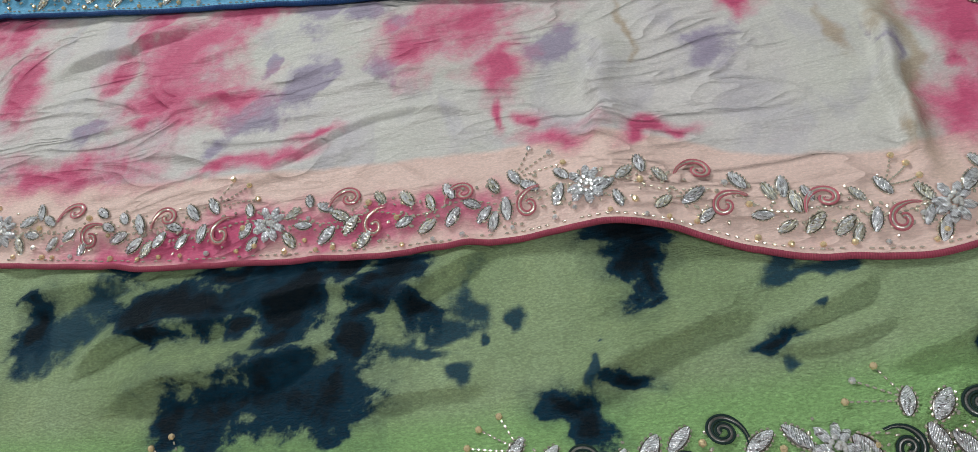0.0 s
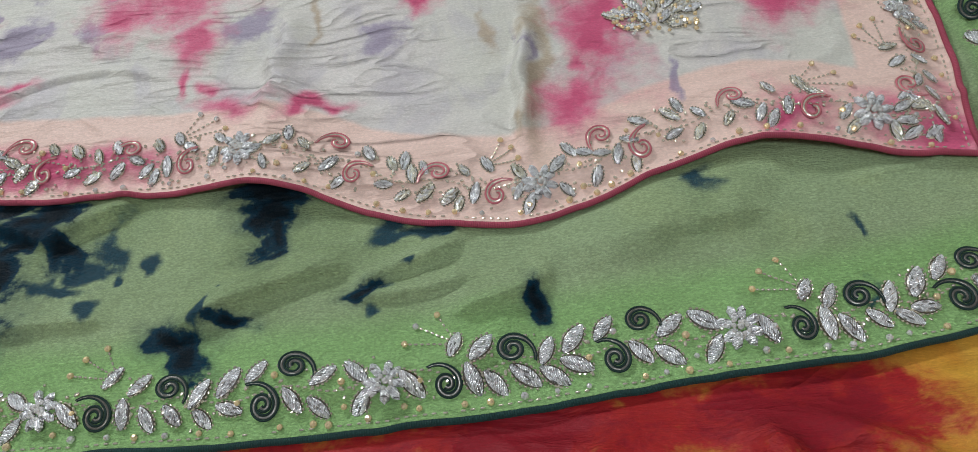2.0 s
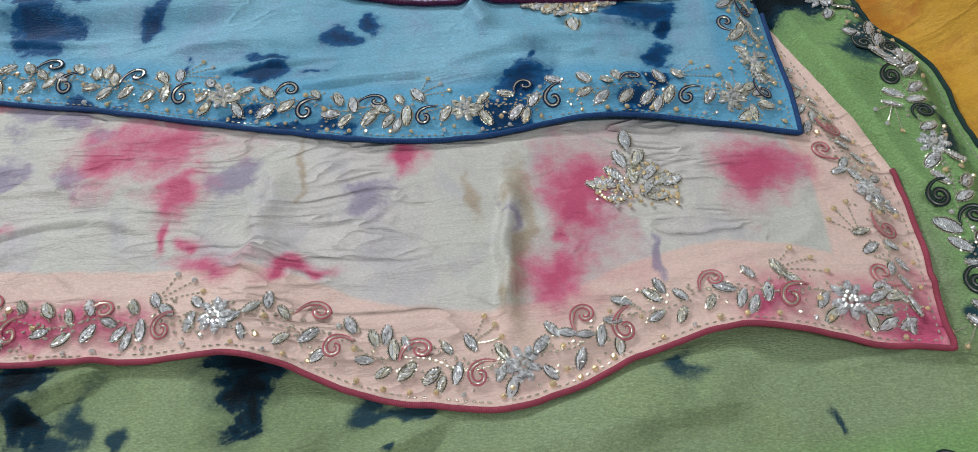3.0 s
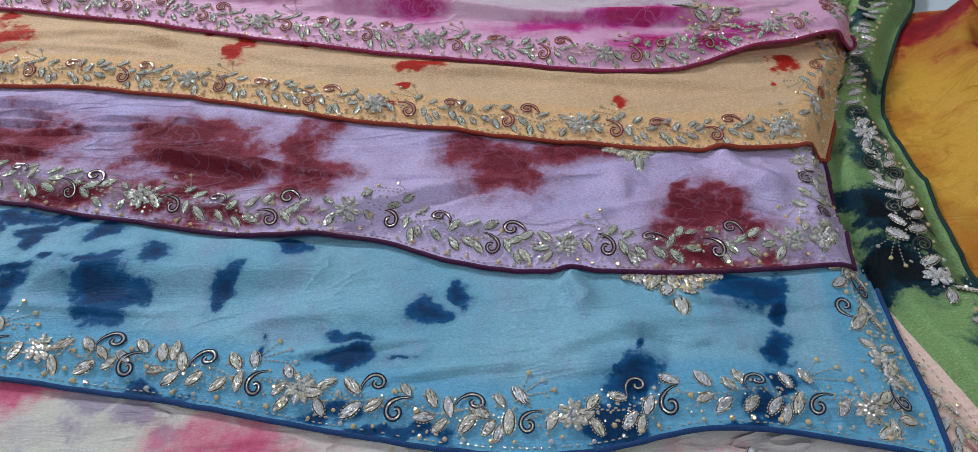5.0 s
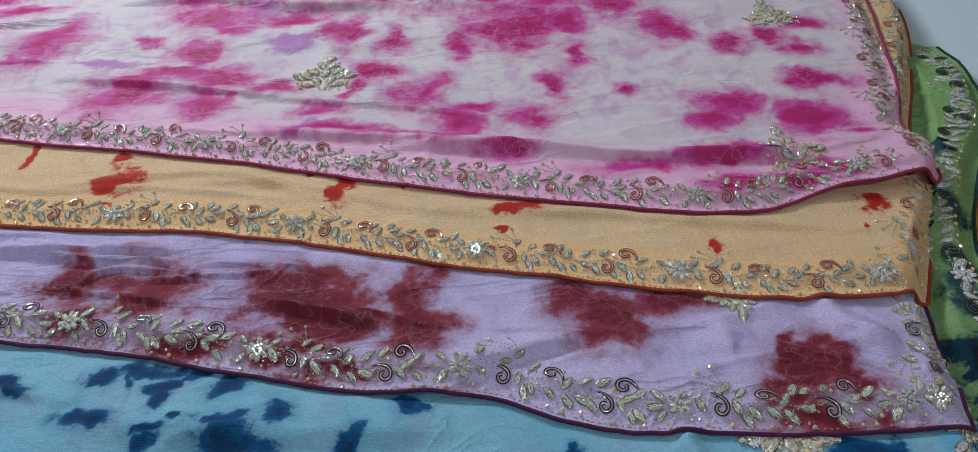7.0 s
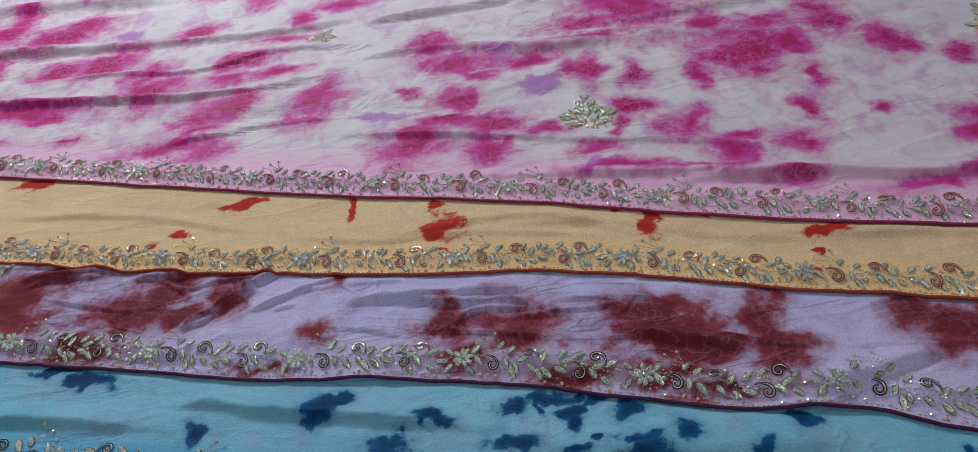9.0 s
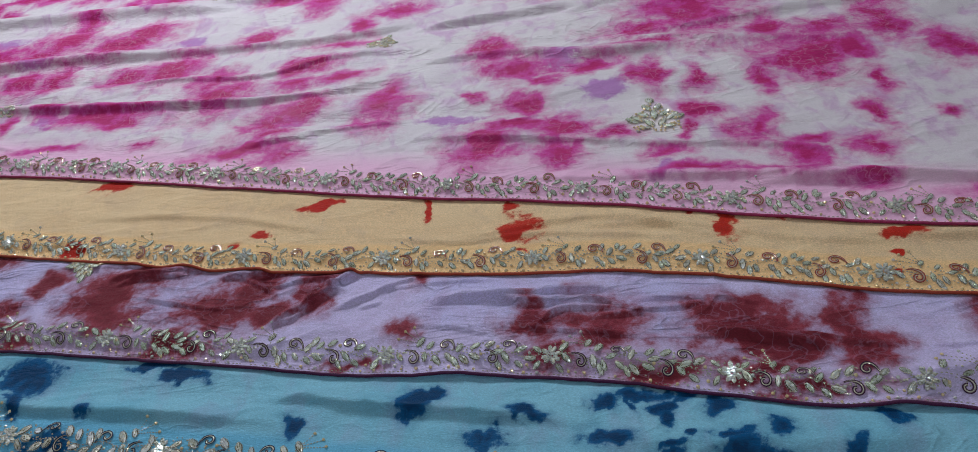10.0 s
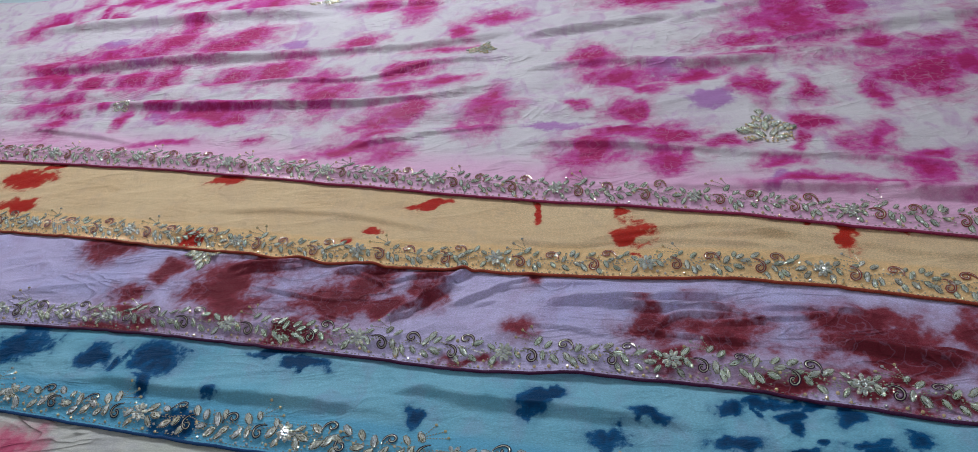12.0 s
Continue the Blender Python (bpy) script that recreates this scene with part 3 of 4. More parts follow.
        for (px, py, r, stretch, turn), z in zip(self.dots, self.cloth.z(dx, dy)):
            dome(verts, faces, (px, py, z + 0.0004), r, 1.1 * r, 5, stretch, turn)
        ob = child("stitching", mesh_of("stitching", verts, faces, [material], False), self.parent, None, "rows of tiny metallic stitch beads")
        tagged(ob, kind="stuff")


def dupatta(label):
    return tagged(new("dupatta"), label, "shawl", "layered dupattas")


# ---- the room: its walls and ceiling are unseen, added to close it ----
box("floor", (-4.0, -3.0, -0.12), (4.0, 5.0, 0.0), FLOOR, "pale blue-grey sheet spread on the floor")
box("wall_north", (-4.0, 5.0, 0.0), (4.0, 5.15, 2.8), WALL, "plain mid-grey wall, out of view")
box("wall_south", (-4.0, -3.15, 0.0), (4.0, -3.0, 2.8), WALL, "plain mid-grey wall, out of view")
box("wall_west", (-4.15, -3.15, 0.0), (-4.0, 5.15, 2.8), WALL, "plain mid-grey wall, out of view")
box("wall_east", (4.0, -3.15, 0.0), (4.15, 5.15, 2.8), WALL, "plain mid-grey wall, out of view")
box("ceiling", (-4.15, -3.15, 2.8), (4.15, 5.15, 2.92), WALL, "plain mid-grey ceiling, out of view")

# ---- the dupattas, from the lowest upwards ----
rng = random.Random(5)


def scattered(count, x0, x1, y0, y1, small, large):
    return [(rng.uniform(x0, x1), rng.uniform(y0, y1), rng.uniform(small, large), rng.uniform(0.5, 0.9) * rng.uniform(small, large)) for _ in range(count)]


def crumple(cloth, x, y):
    bare = np.maximum(ease(-0.004, -0.07, y - green.hem_at(x)), ease(0.006, 0.09, x - green.side_at(y)))
    puff = 0.030 * (1 - np.abs(2 * value_noise(x * 12 + y * 7, y * 9 - x * 6 + 8) - 1)) ** 3 + 0.035 * np.exp(-(((x - 0.60) / 0.05) ** 2) - ((y - 0.185) / 0.04) ** 2) + 0.024 * value_noise(x * 11 + 3, y * 7 + 1) + 0.012 * value_noise(x * 26 + y * 8, y * 12 - 5)
    ridges = 0.034 * np.exp(-(((x - 0.86 - 0.25 * (y - 1.0)) / 0.03) ** 2)) * ease(0.6, 1.0, y) + 0.026 * np.exp(-(((x - 0.93 - 0.1 * (y - 0.8)) / 0.025) ** 2)) * ease(0.5, 0.9, y)
    return bare * (puff + ridges) * ease(1.32, 1.22, y)


orange = Cloth(0.006, -0.55, [(-0.55, -0.12), (0.2, -0.10), (0.8, -0.12), (1.35, -0.14)], [(-0.14, 1.35), (0.3, 1.33), (0.7, 1.30), (1.0, 1.32), (1.2, 1.30), (1.33, 1.27)], (0.4, 1.43), None, (), (), 0.004, 3, crumple)


inner_fold = curve([(0.40, 0.735), (0.478, 0.704), (0.58, 0.672), (0.68, 0.655), (0.75, 0.645), (0.82, 0.648), (0.92, 0.662), (1.08, 0.712), (1.20, 0.775), (1.30, 0.82), (1.5, 0.88)])


def flap(cloth, x, y):
    """The side border lies folded up over the edge of the cloth above it."""
    near = inner_fold(y) - 0.011
    lift = ease(near - 0.003, near + 0.014, x)
    return 0.020 * lift * ease(0.40, 0.56, y) * (0.7 + 0.3 * value_noise(x * 30, y * 14)) * ease(1.62, 1.5, y)


green = Cloth(0.012, -0.75, [(-0.75, 0.275), (-0.2, 0.215), (0.18, 0.203), (0.31, 0.209), (0.436, 0.221), (0.545, 0.229), (0.656, 0.250), (0.73, 0.268)],
              [(0.25, 0.73), (0.40, 0.755), (0.60, 0.767), (0.69, 0.768), (0.745, 0.738), (0.80, 0.735), (0.91, 0.751), (1.06, 0.763), (1.167, 0.818), (1.243, 0.863), (1.319, 0.918), (1.404, 0.950), (1.535, 0.975), (1.62, 0.968)],
              (0.30, 1.345), orange,
              [(0.36, 0.31, 0.52, 0.36, 0.004, 0.03)], [(0.5, 0.05, 0.004)], 0.003, 21, flap, None, 0.5,
              pleats=[(0.01, 0.0119, [(-0.308, 0.4), (-0.265, 0.407), (-0.216, 0.41)]),
                     (0.012, 0.0119, [(-0.247, 0.335), (-0.217, 0.356), (-0.169, 0.364), (-0.128, 0.363)]),
                     (0.012, 0.0119, [(-0.214, 0.309), (-0.16, 0.321), (-0.1, 0.325), (-0.05, 0.337)]),
                     (0.01, 0.0102, [(-0.011, 0.357), (0.029, 0.377), (0.058, 0.39)]),
                     (0.007, 0.0085, [(-0.028, 0.288), (0.009, 0.294), (0.055, 0.293)]),
                     (0.008, 0.0085, [(-0.124, 0.376), (-0.089, 0.374), (-0.062, 0.378), (-0.006, 0.362)]),
                     (0.011, 0.011, [(0.093, 0.274), (0.138, 0.296), (0.201, 0.317), (0.228, 0.32)]),
                     (0.009, 0.0085, [(0.221, 0.303), (0.266, 0.319), (0.298, 0.332)]),
                     (0.008, 0.0085, [(0.285, 0.278), (0.325, 0.286), (0.355, 0.299)]),
                     (0.006, 0.0068, [(0.219, 0.293), (0.259, 0.295), (0.305, 0.306)])])
white = Cloth(0.024, -1.65, [(-1.65, 0.62), (-0.8, 0.50), (-0.332, 0.436), (-0.173, 0.412), (0.0, 0.396), (0.08, 0.393), (0.144, 0.390), (0.19, 0.378), (0.241, 0.356), (0.296, 0.345), (0.338, 0.341), (0.38, 0.350), (0.436, 0.374), (0.51, 0.390), (0.56, 0.385), (0.615, 0.372), (0.655, 0.368)],
              [(0.368, 0.657), (0.42, 0.665), (0.47, 0.673), (0.53, 0.677), (0.58, 0.666), (0.66, 0.648), (0.72, 0.634), (0.80, 0.618)], (0.30, 0.48), green,
              [(0.352, 0.54, 0.34, 0.40, 0.005, 0.008),
               (0.159, 0.57, 0.146, 0.45, 0.004, 0.014), (-0.333, 0.637, -0.20, 0.664, 0.004, 0.01)], [(0.150, 0.045, 0.014), (0.525, 0.06, 0.010), (-0.5, 0.1, 0.004)], 0.002, 40,
              pleats=[(0.0038, 0.0047, [(-0.131, 0.482), (-0.097, 0.488), (-0.061, 0.507), (-0.027, 0.517), (0.017, 0.518), (0.072, 0.5)]),
                     (0.0022, 0.0045, [(-0.263, 0.52), (-0.221, 0.505), (-0.189, 0.489)]),
                     (0.0022, 0.0047, [(-0.233, 0.522), (-0.186, 0.511), (-0.124, 0.487)]),
                     (0.0022, 0.0054, [(-0.303, 0.552), (-0.233, 0.556), (-0.159, 0.569), (-0.114, 0.566)]),
                     (0.0019, 0.0045, [(-0.226, 0.577), (-0.167, 0.571), (-0.137, 0.574)]),
                     (0.0022, 0.0054, [(-0.105, 0.555), (-0.047, 0.551), (0.006, 0.56), (0.057, 0.55)]),
                     (0.0022, 0.0045, [(-0.175, 0.492), (-0.13, 0.479), (-0.089, 0.476)]),
                     (0.0014, 0.0045, [(0.074, 0.482), (0.122, 0.481), (0.172, 0.466)]),
                     (0.0011, 0.0047, [(0.204, 0.474), (0.256, 0.453), (0.31, 0.44)])])
blue = Cloth(0.036, -1.75, [(-1.75, 0.955), (-1.287, 0.879), (-1.117, 0.850), (-0.961, 0.823), (-0.6, 0.765), (-0.155, 0.676), (-0.03, 0.653), (0.07, 0.630), (0.165, 0.608), (0.263, 0.592), (0.336, 0.594), (0.412, 0.606), (0.486, 0.602), (0.606, 0.576)],
             [(0.575, 0.609), (0.65, 0.618), (0.77, 0.629), (0.9, 0.64)], (0.30, 0.45), white,
             [(0.325, 0.775, 0.34, 0.72, 0.006, 0.012), (0.34, 0.72, 0.472, 0.678, 0.003, 0.012),
              (-1.2, 0.93, -0.7, 0.86, 0.006, 0.014), (-0.7, 0.90, -0.3, 0.83, 0.006, 0.012), (0.08, 0.685, 0.20, 0.70, 0.002, 0.005), (0.16, 0.66, 0.30, 0.672, 0.002, 0.005), (-0.2, 0.75, -0.02, 0.735, 0.002, 0.005), (0.40, 0.74, 0.55, 0.72, 0.003, 0.008)], [(0.45, 0.06, 0.006), (-0.4, 0.1, 0.004)], 0.0025, 63,
             pleats=[(0.015, 0.036, [(-0.277, 0.817), (-0.189, 0.794), (-0.096, 0.787), (0.023, 0.78), (0.144, 0.779)]),
                     (0.006, 0.018, [(0.038, 0.719), (0.123, 0.729), (0.184, 0.718)]),
                     (0.007, 0.016, [(0.293, 0.676), (0.357, 0.699), (0.418, 0.71), (0.489, 0.713)]),
                     (0.005, 0.014, [(0.286, 0.668), (0.352, 0.664), (0.404, 0.676)])])
lilac = Cloth(0.048, -1.95, [(-1.95, 1.125), (-1.399, 1.052), (-1.154, 1.022), (-0.929, 0.986), (-0.725, 0.950), (-0.593, 0.928), (-0.423, 0.913), (-0.264, 0.890), (-0.12, 0.857), (0.029, 0.824), (0.10, 0.822), (0.156, 0.815), (0.213, 0.791), (0.271, 0.775), (0.36, 0.770), (0.475, 0.766), (0.603, 0.772)],
              [(0.772, 0.607), (0.865, 0.630), (0.94, 0.647), (1.05, 0.66)], (0.26, 0.38), blue,
              [(-0.412, 1.037, -0.224, 1.015, 0.006, 0.009), (0.123, 0.851, 0.253, 0.883, 0.005, 0.012), (0.383, 0.862, 0.42, 0.895, 0.004, 0.02), (-0.12, 0.958, 0.054, 0.906, 0.005, 0.010), (-0.83, 1.134, -0.645, 1.155, 0.006, 0.009),
               (-0.721, 1.012, -0.582, 1.138, 0.006, 0.009), (-0.48, 1.046, -0.216, 1.043, 0.006, 0.010), (-1.02, 1.15, -0.86, 1.16, 0.006, 0.010), (0.50, 0.94, 0.56, 0.85, 0.006, 0.015),
               (-0.96, 1.105, -0.80, 1.06, 0.003, 0.005), (-0.63, 1.04, -0.50, 1.10, 0.003, 0.005), (-0.36, 0.985, -0.20, 0.95, 0.003, 0.005), (-1.06, 1.19, -0.90, 1.17, 0.003, 0.005), (0.0, 0.935, 0.11, 0.90, 0.003, 0.005), (-0.26, 0.99, -0.10, 1.00, 0.003, 0.005), (-0.75, 1.10, -0.62, 1.115, 0.003, 0.004), (0.14, 0.90, 0.30, 0.885, 0.002, 0.005)], [(0.09, 0.04, 0.005), (-0.44, 0.05, 0.004)], 0.0035, 85,
              pleats=[(0.0058, 0.0054, [(-1.007, 1.134), (-0.955, 1.145), (-0.879, 1.144)]),
                     (0.0058, 0.0054, [(-0.794, 1.134), (-0.718, 1.083)]),
                     (0.0067, 0.0054, [(-0.717, 1.019), (-0.673, 1.041), (-0.655, 1.079), (-0.612, 1.08)]),
                     (0.0038, 0.0045, [(-0.589, 1.041), (-0.554, 1.049)]),
                     (0.0048, 0.0045, [(-0.51, 0.993), (-0.465, 0.989), (-0.4, 0.974)]),
                     (0.0067, 0.0054, [(-0.336, 0.977), (-0.308, 1.002), (-0.26, 1.007), (-0.209, 1.0)]),
                     (0.0058, 0.0047, [(-0.268, 1.023), (-0.218, 1.007), (-0.163, 0.973)]),
                     (0.0048, 0.0047, [(-0.206, 1.015), (-0.134, 1.015), (-0.04, 0.995)]),
                     (0.0048, 0.0054, [(-0.141, 0.94), (-0.066, 0.937), (0.016, 0.911)]),
                     (0.0038, 0.0045, [(-0.484, 1.039), (-0.421, 1.039)]),
                     (0.0048, 0.0054, [(-0.575, 1.074), (-0.485, 1.077), (-0.386, 1.079)])])
peach = Cloth(0.060, -2.15, [(-2.15, 1.40), (-1.56, 1.297), (-1.263, 1.240), (-0.876, 1.157), (-0.558, 1.108), (-0.369, 1.086), (-0.238, 1.078), (-0.033, 1.037), (0.10, 1.000), (0.225, 0.977), (0.328, 0.954), (0.427, 0.937), (0.527, 0.929), (0.60, 0.936), (0.645, 0.952)],
              [(0.955, 0.652), (1.056, 0.704), (1.12, 0.74), (1.176, 0.763), (1.29, 0.782), (1.445, 0.850), (1.665, 0.938), (2.0, 1.0)], (0.30, 0.95), lilac,
              [(0.145, 1.098, 0.60, 1.04, 0.004, 0.014)], [(0.56, 0.05, 0.004)], 0.0018, 107,
              pleats=[(0.0059, 0.0104, [(-0.47, 1.172), (-0.388, 1.173), (-0.293, 1.19), (-0.189, 1.182), (-0.048, 1.115)]),
                     (0.0059, 0.0128, [(-0.286, 1.169), (-0.195, 1.17), (-0.1, 1.155), (0.041, 1.104), (0.188, 1.078)]),
                     (0.0049, 0.008, [(-0.585, 1.185), (-0.457, 1.16), (-0.323, 1.163), (-0.242, 1.152), (-0.11, 1.128)]),
                     (0.0059, 0.0112, [(-1.13, 1.312), (-0.889, 1.283), (-0.661, 1.212)])])
pink = Cloth(0.072, -3.0, [(-3.0, 1.76), (-2.2, 1.645), (-1.726, 1.550), (-1.227, 1.451), (-0.808, 1.348), (-0.50, 1.276), (-0.331, 1.243), (-0.16, 1.203), (0.03, 1.153), (0.192, 1.113), (0.308, 1.088), (0.42, 1.071), (0.497, 1.076), (0.569, 1.104), (0.668, 1.122), (0.72, 1.136)],
             [(1.138, 0.727), (1.18, 0.768), (1.21, 0.772), (1.245, 0.748), (1.34, 0.775), (1.489, 0.814), (1.64, 0.852), (2.4, 0.93)], (0.35, 0.88), peach,
             [(-0.225, 1.288, 0.30, 1.182, 0.003, 0.016), (0.0, 1.22, 0.62, 1.16, 0.006, 0.012)],
             [(0.70, 0.09, 0.016), (0.60, 0.04, 0.006)], 0.0022, 131, None, lambda x: 0.1 + 0.45 * ease(-0.9, 0.3, x), 2.2,
             pleats=[(0.005, 0.0112, [(-0.406, 1.31), (-0.271, 1.28), (-0.118, 1.256), (0.029, 1.236), (0.195, 1.216)]), (0.0072, 0.0154, [(0.161, 1.224), (0.308, 1.213), (0.447, 1.181), (0.571, 1.176), (0.704, 1.224)]),
                     (0.0238, 0.0315, [(-2.1, 2.277), (-1.739, 2.249), (-1.347, 2.221), (-1.081, 2.193)]),
                     (0.0194, 0.0221, [(-1.919, 1.996), (-1.748, 1.971), (-1.442, 1.955), (-1.103, 1.929), (-0.832, 1.915), (-0.558, 1.955)]),
                     (0.0108, 0.0158, [(-1.272, 1.795), (-1.149, 1.796), (-0.92, 1.767), (-0.772, 1.812), (-0.549, 1.807)]),
                     (0.0173, 0.0189, [(-1.569, 1.739), (-1.337, 1.702), (-1.105, 1.669), (-0.859, 1.64), (-0.71, 1.664), (-0.636, 1.68)]),
                     (0.0065, 0.0126, [(-0.894, 1.478), (-0.72, 1.495), (-0.531, 1.502)]),
                     (0.0108, 0.0189, [(-1.193, 2.228), (-0.885, 2.203), (-0.57, 2.161)])]
                    + [(0.0065, 0.0126, [(-1.7, 1.656), (-1.544, 1.617), (-1.385, 1.558)]),
                     (0.0151, 0.0164, [(-0.603, 1.914), (-0.395, 1.936), (-0.173, 1.954)]),
                     (0.014, 0.0189, [(-0.589, 1.739), (-0.389, 1.741), (-0.186, 1.698), (-0.018, 1.703)]),
                     (0.0086, 0.0158, [(-0.246, 1.92), (-0.102, 1.967), (0.004, 1.986)]),
                     (0.0086, 0.0139, [(-0.565, 1.447), (-0.287, 1.398), (-0.1, 1.353), (0.072, 1.319), (0.221, 1.263)]),
                     (0.0119, 0.0221, [(-0.129, 1.773), (0.086, 1.796), (0.456, 1.844)]),
                     (0.0054, 0.0126, [(-0.338, 1.812), (-0.131, 1.759), (0.114, 1.699), (0.38, 1.654)])])

def billow(cloth, x, y):
    """Soft rounded folds with sharp valleys, running along the hem and fading to the right."""
    v = y - cloth.hem_at(x)
    bend = v - 0.20 * (x + 0.4) * ease(0.05, 0.5, v)
    phase = bend / 0.135 + 1.3 * value_noise(x * 0.8 + 4, y * 1.2) + 0.5 * value_noise(x * 2, y * 3 + 9)
    round_top = np.abs(np.sin(np.pi * phase)) ** 1.1
    strength = 0.002 + 0.005 * ease(0.35, -0.55, x) * ease(0.05, 0.35, v) + 0.004 * ease(0.02, 0.1, v) * value_noise(x * 2.5, y * 4 + 3)
    return strength * round_top


pink.extra = billow

NAVY_CORD = thread_material("bottle_green_cord", (0.012, 0.05, 0.045))
ROSE_CORD = thread_material("rose_cord", (0.46, 0.075, 0.12))
BLUE_CORD = thread_material("blue_cord", (0.015, 0.07, 0.22))
PLUM_CORD = thread_material("plum_cord", (0.085, 0.012, 0.06))
RUST_CORD = thread_material("rust_cord", (0.42, 0.06, 0.03))
CERISE_CORD = thread_material("cerise_cord", (0.36, 0.03, 0.11))
CURL_FILL = bead_material("curl_filling", (0.13, 0.12, 0.10), 0.3, 0.5)
CURL_DARK = thread_material("dark_green_thread", (0.015, 0.04, 0.032))
CURL_PINK = thread_material("pink_thread", (0.62, 0.17, 0.20))
CURL_BLUE = thread_material("navy_thread", (0.015, 0.03, 0.085))
CURL_PLUM = thread_material("plum_thread", (0.06, 0.012, 0.05))
CURL_RED = thread_material("red_thread", (0.33, 0.035, 0.03))

orange_cloth = cloth_material("orange_crepe", (0.50, 0.26, 0.035), (0.50, 0.20, 0.03), (0.50, 0.22, 0.04), (0.34, 0.02, 0.02), (0.24, 0.012, 0.02), (0.52, 0.33, 0.06), 0.5, (0.66, 0.36, 0.05), grain=0.5, gloss=0.5, bleed=0.25)
green_cloth = cloth_material("green_crepe", (0.35, 0.45, 0.25), (0.27, 0.36, 0.18), (0.29, 0.49, 0.19), (0.002, 0.032, 0.058), (0.001, 0.008, 0.014), (0.42, 0.52, 0.26), 0.4, (0.002, 0.045, 0.085), 0.056, 1.1, 0.40, 0.35, 0.03, 0.12, 0.0, crease=0.5)
white_cloth = cloth_material("pale_crepe", (0.60, 0.58, 0.51), (0.64, 0.59, 0.55), (0.78, 0.56, 0.48), (0.62, 0.15, 0.24), (0.57, 0.10, 0.19), (0.46, 0.42, 0.47), 0.5, (0.33, 0.28, 0.36), 0.072, 0.5, 0.45, 0.55, 0.006, 0.42, crease=0.8, fold_shade=(0.40, 0.29, 0.18))
blue_cloth = cloth_material("blue_crepe", (0.19, 0.46, 0.61), (0.26, 0.53, 0.67), (0.15, 0.43, 0.63), (0.003, 0.085, 0.23), (0.002, 0.042, 0.125), (0.28, 0.38, 0.56), 0.5, (0.05, 0.22, 0.5), 0.052, 0.8, 0.45, 0.30, 0.02, 0.16, crease=0.3)
lilac_cloth = cloth_material("lilac_crepe", (0.69, 0.57, 0.85), (0.62, 0.54, 0.85), (0.66, 0.54, 0.81), (0.30, 0.045, 0.070), (0.20, 0.022, 0.038), (0.50, 0.32, 0.54), 0.4, (0.32, 0.2, 0.5), 0.05, 1.0, 0.42, 0.50, 0.03, 0.28, 0.22, crease=0.7)
peach_cloth = cloth_material("peach_crepe", (0.92, 0.64, 0.38), (0.88, 0.59, 0.34), (0.95, 0.60, 0.30), (0.56, 0.03, 0.015), (0.54, 0.02, 0.012), (0.74, 0.50, 0.33), 0.45, (0.8, 0.3, 0.1), 0.054, 1.0, 0.45, 0.08, 0.012, 0.18, crease=0.15)
pink_cloth = cloth_material("pink_crepe", (0.68, 0.58, 0.63), (0.72, 0.63, 0.66), (0.80, 0.44, 0.63), (0.56, 0.060, 0.30), (0.46, 0.025, 0.15), (0.56, 0.30, 0.52), 0.7, (0.46, 0.20, 0.48), 0.05, 0.4, 0.45, 0.60, 0.10, 0.32, 0.45, crease=0.35)

orange_dye = scattered(12, 0.0, 0.5, -0.02, 0.24, 0.03, 0.08) + [(0.30, 0.19, 0.16, 0.04), (0.46, 0.20, 0.06, 0.03), (0.67, 0.20, 0.02, 0.03), (0.97, 1.10, 0.06, 0.10), (0.90, 1.25, 0.05, 0.04), (0.80, 1.20, 0.04, 0.03), (0.95, 0.88, 0.03, 0.06), (1.1, 0.9, 0.08, 0.2)]
orange_second = [(0.60, 0.19, 0.07, 0.05), (0.69, 0.20, 0.05, 0.05), (0.84, 0.98, 0.07, 0.20), (0.83, 0.72, 0.06, 0.14), (0.90, 0.55, 0.08, 0.10)]

green_dye_and_shade = [(-0.096, 0.296, 0.045, 0.023), (-0.058, 0.309, 0.008, 0.004), (-0.167, 0.288, 0.011, 0.011), (-0.095, 0.34, 0.015, 0.01), (-0.041, 0.339, 0.01, 0.011), (-0.036, 0.323, 0.003, 0.004), (-0.083, 0.367, 0.023, 0.018), (-0.128, 0.361, 0.009, 0.012),
             (-0.155, 0.383, 0.033, 0.019), (-0.195, 0.373, 0.022, 0.013), (-0.291, 0.377, 0.01, 0.021), (-0.203, 0.412, 0.013, 0.008), (-0.135, 0.408, 0.021, 0.008), (-0.099, 0.405, 0.018, 0.013), (-0.071, 0.383, 0.012, 0.006), (-0.046, 0.391, 0.014, 0.009),
             (-0.005, 0.376, 0.015, 0.012), (-0.022, 0.37, 0.011, 0.007), (-0.024, 0.356, 0.016, 0.007), (0.011, 0.344, 0.013, 0.008), (-0.303, 0.404, 0.01, 0.007), (-0.184, 0.355, 0.015, 0.003)]
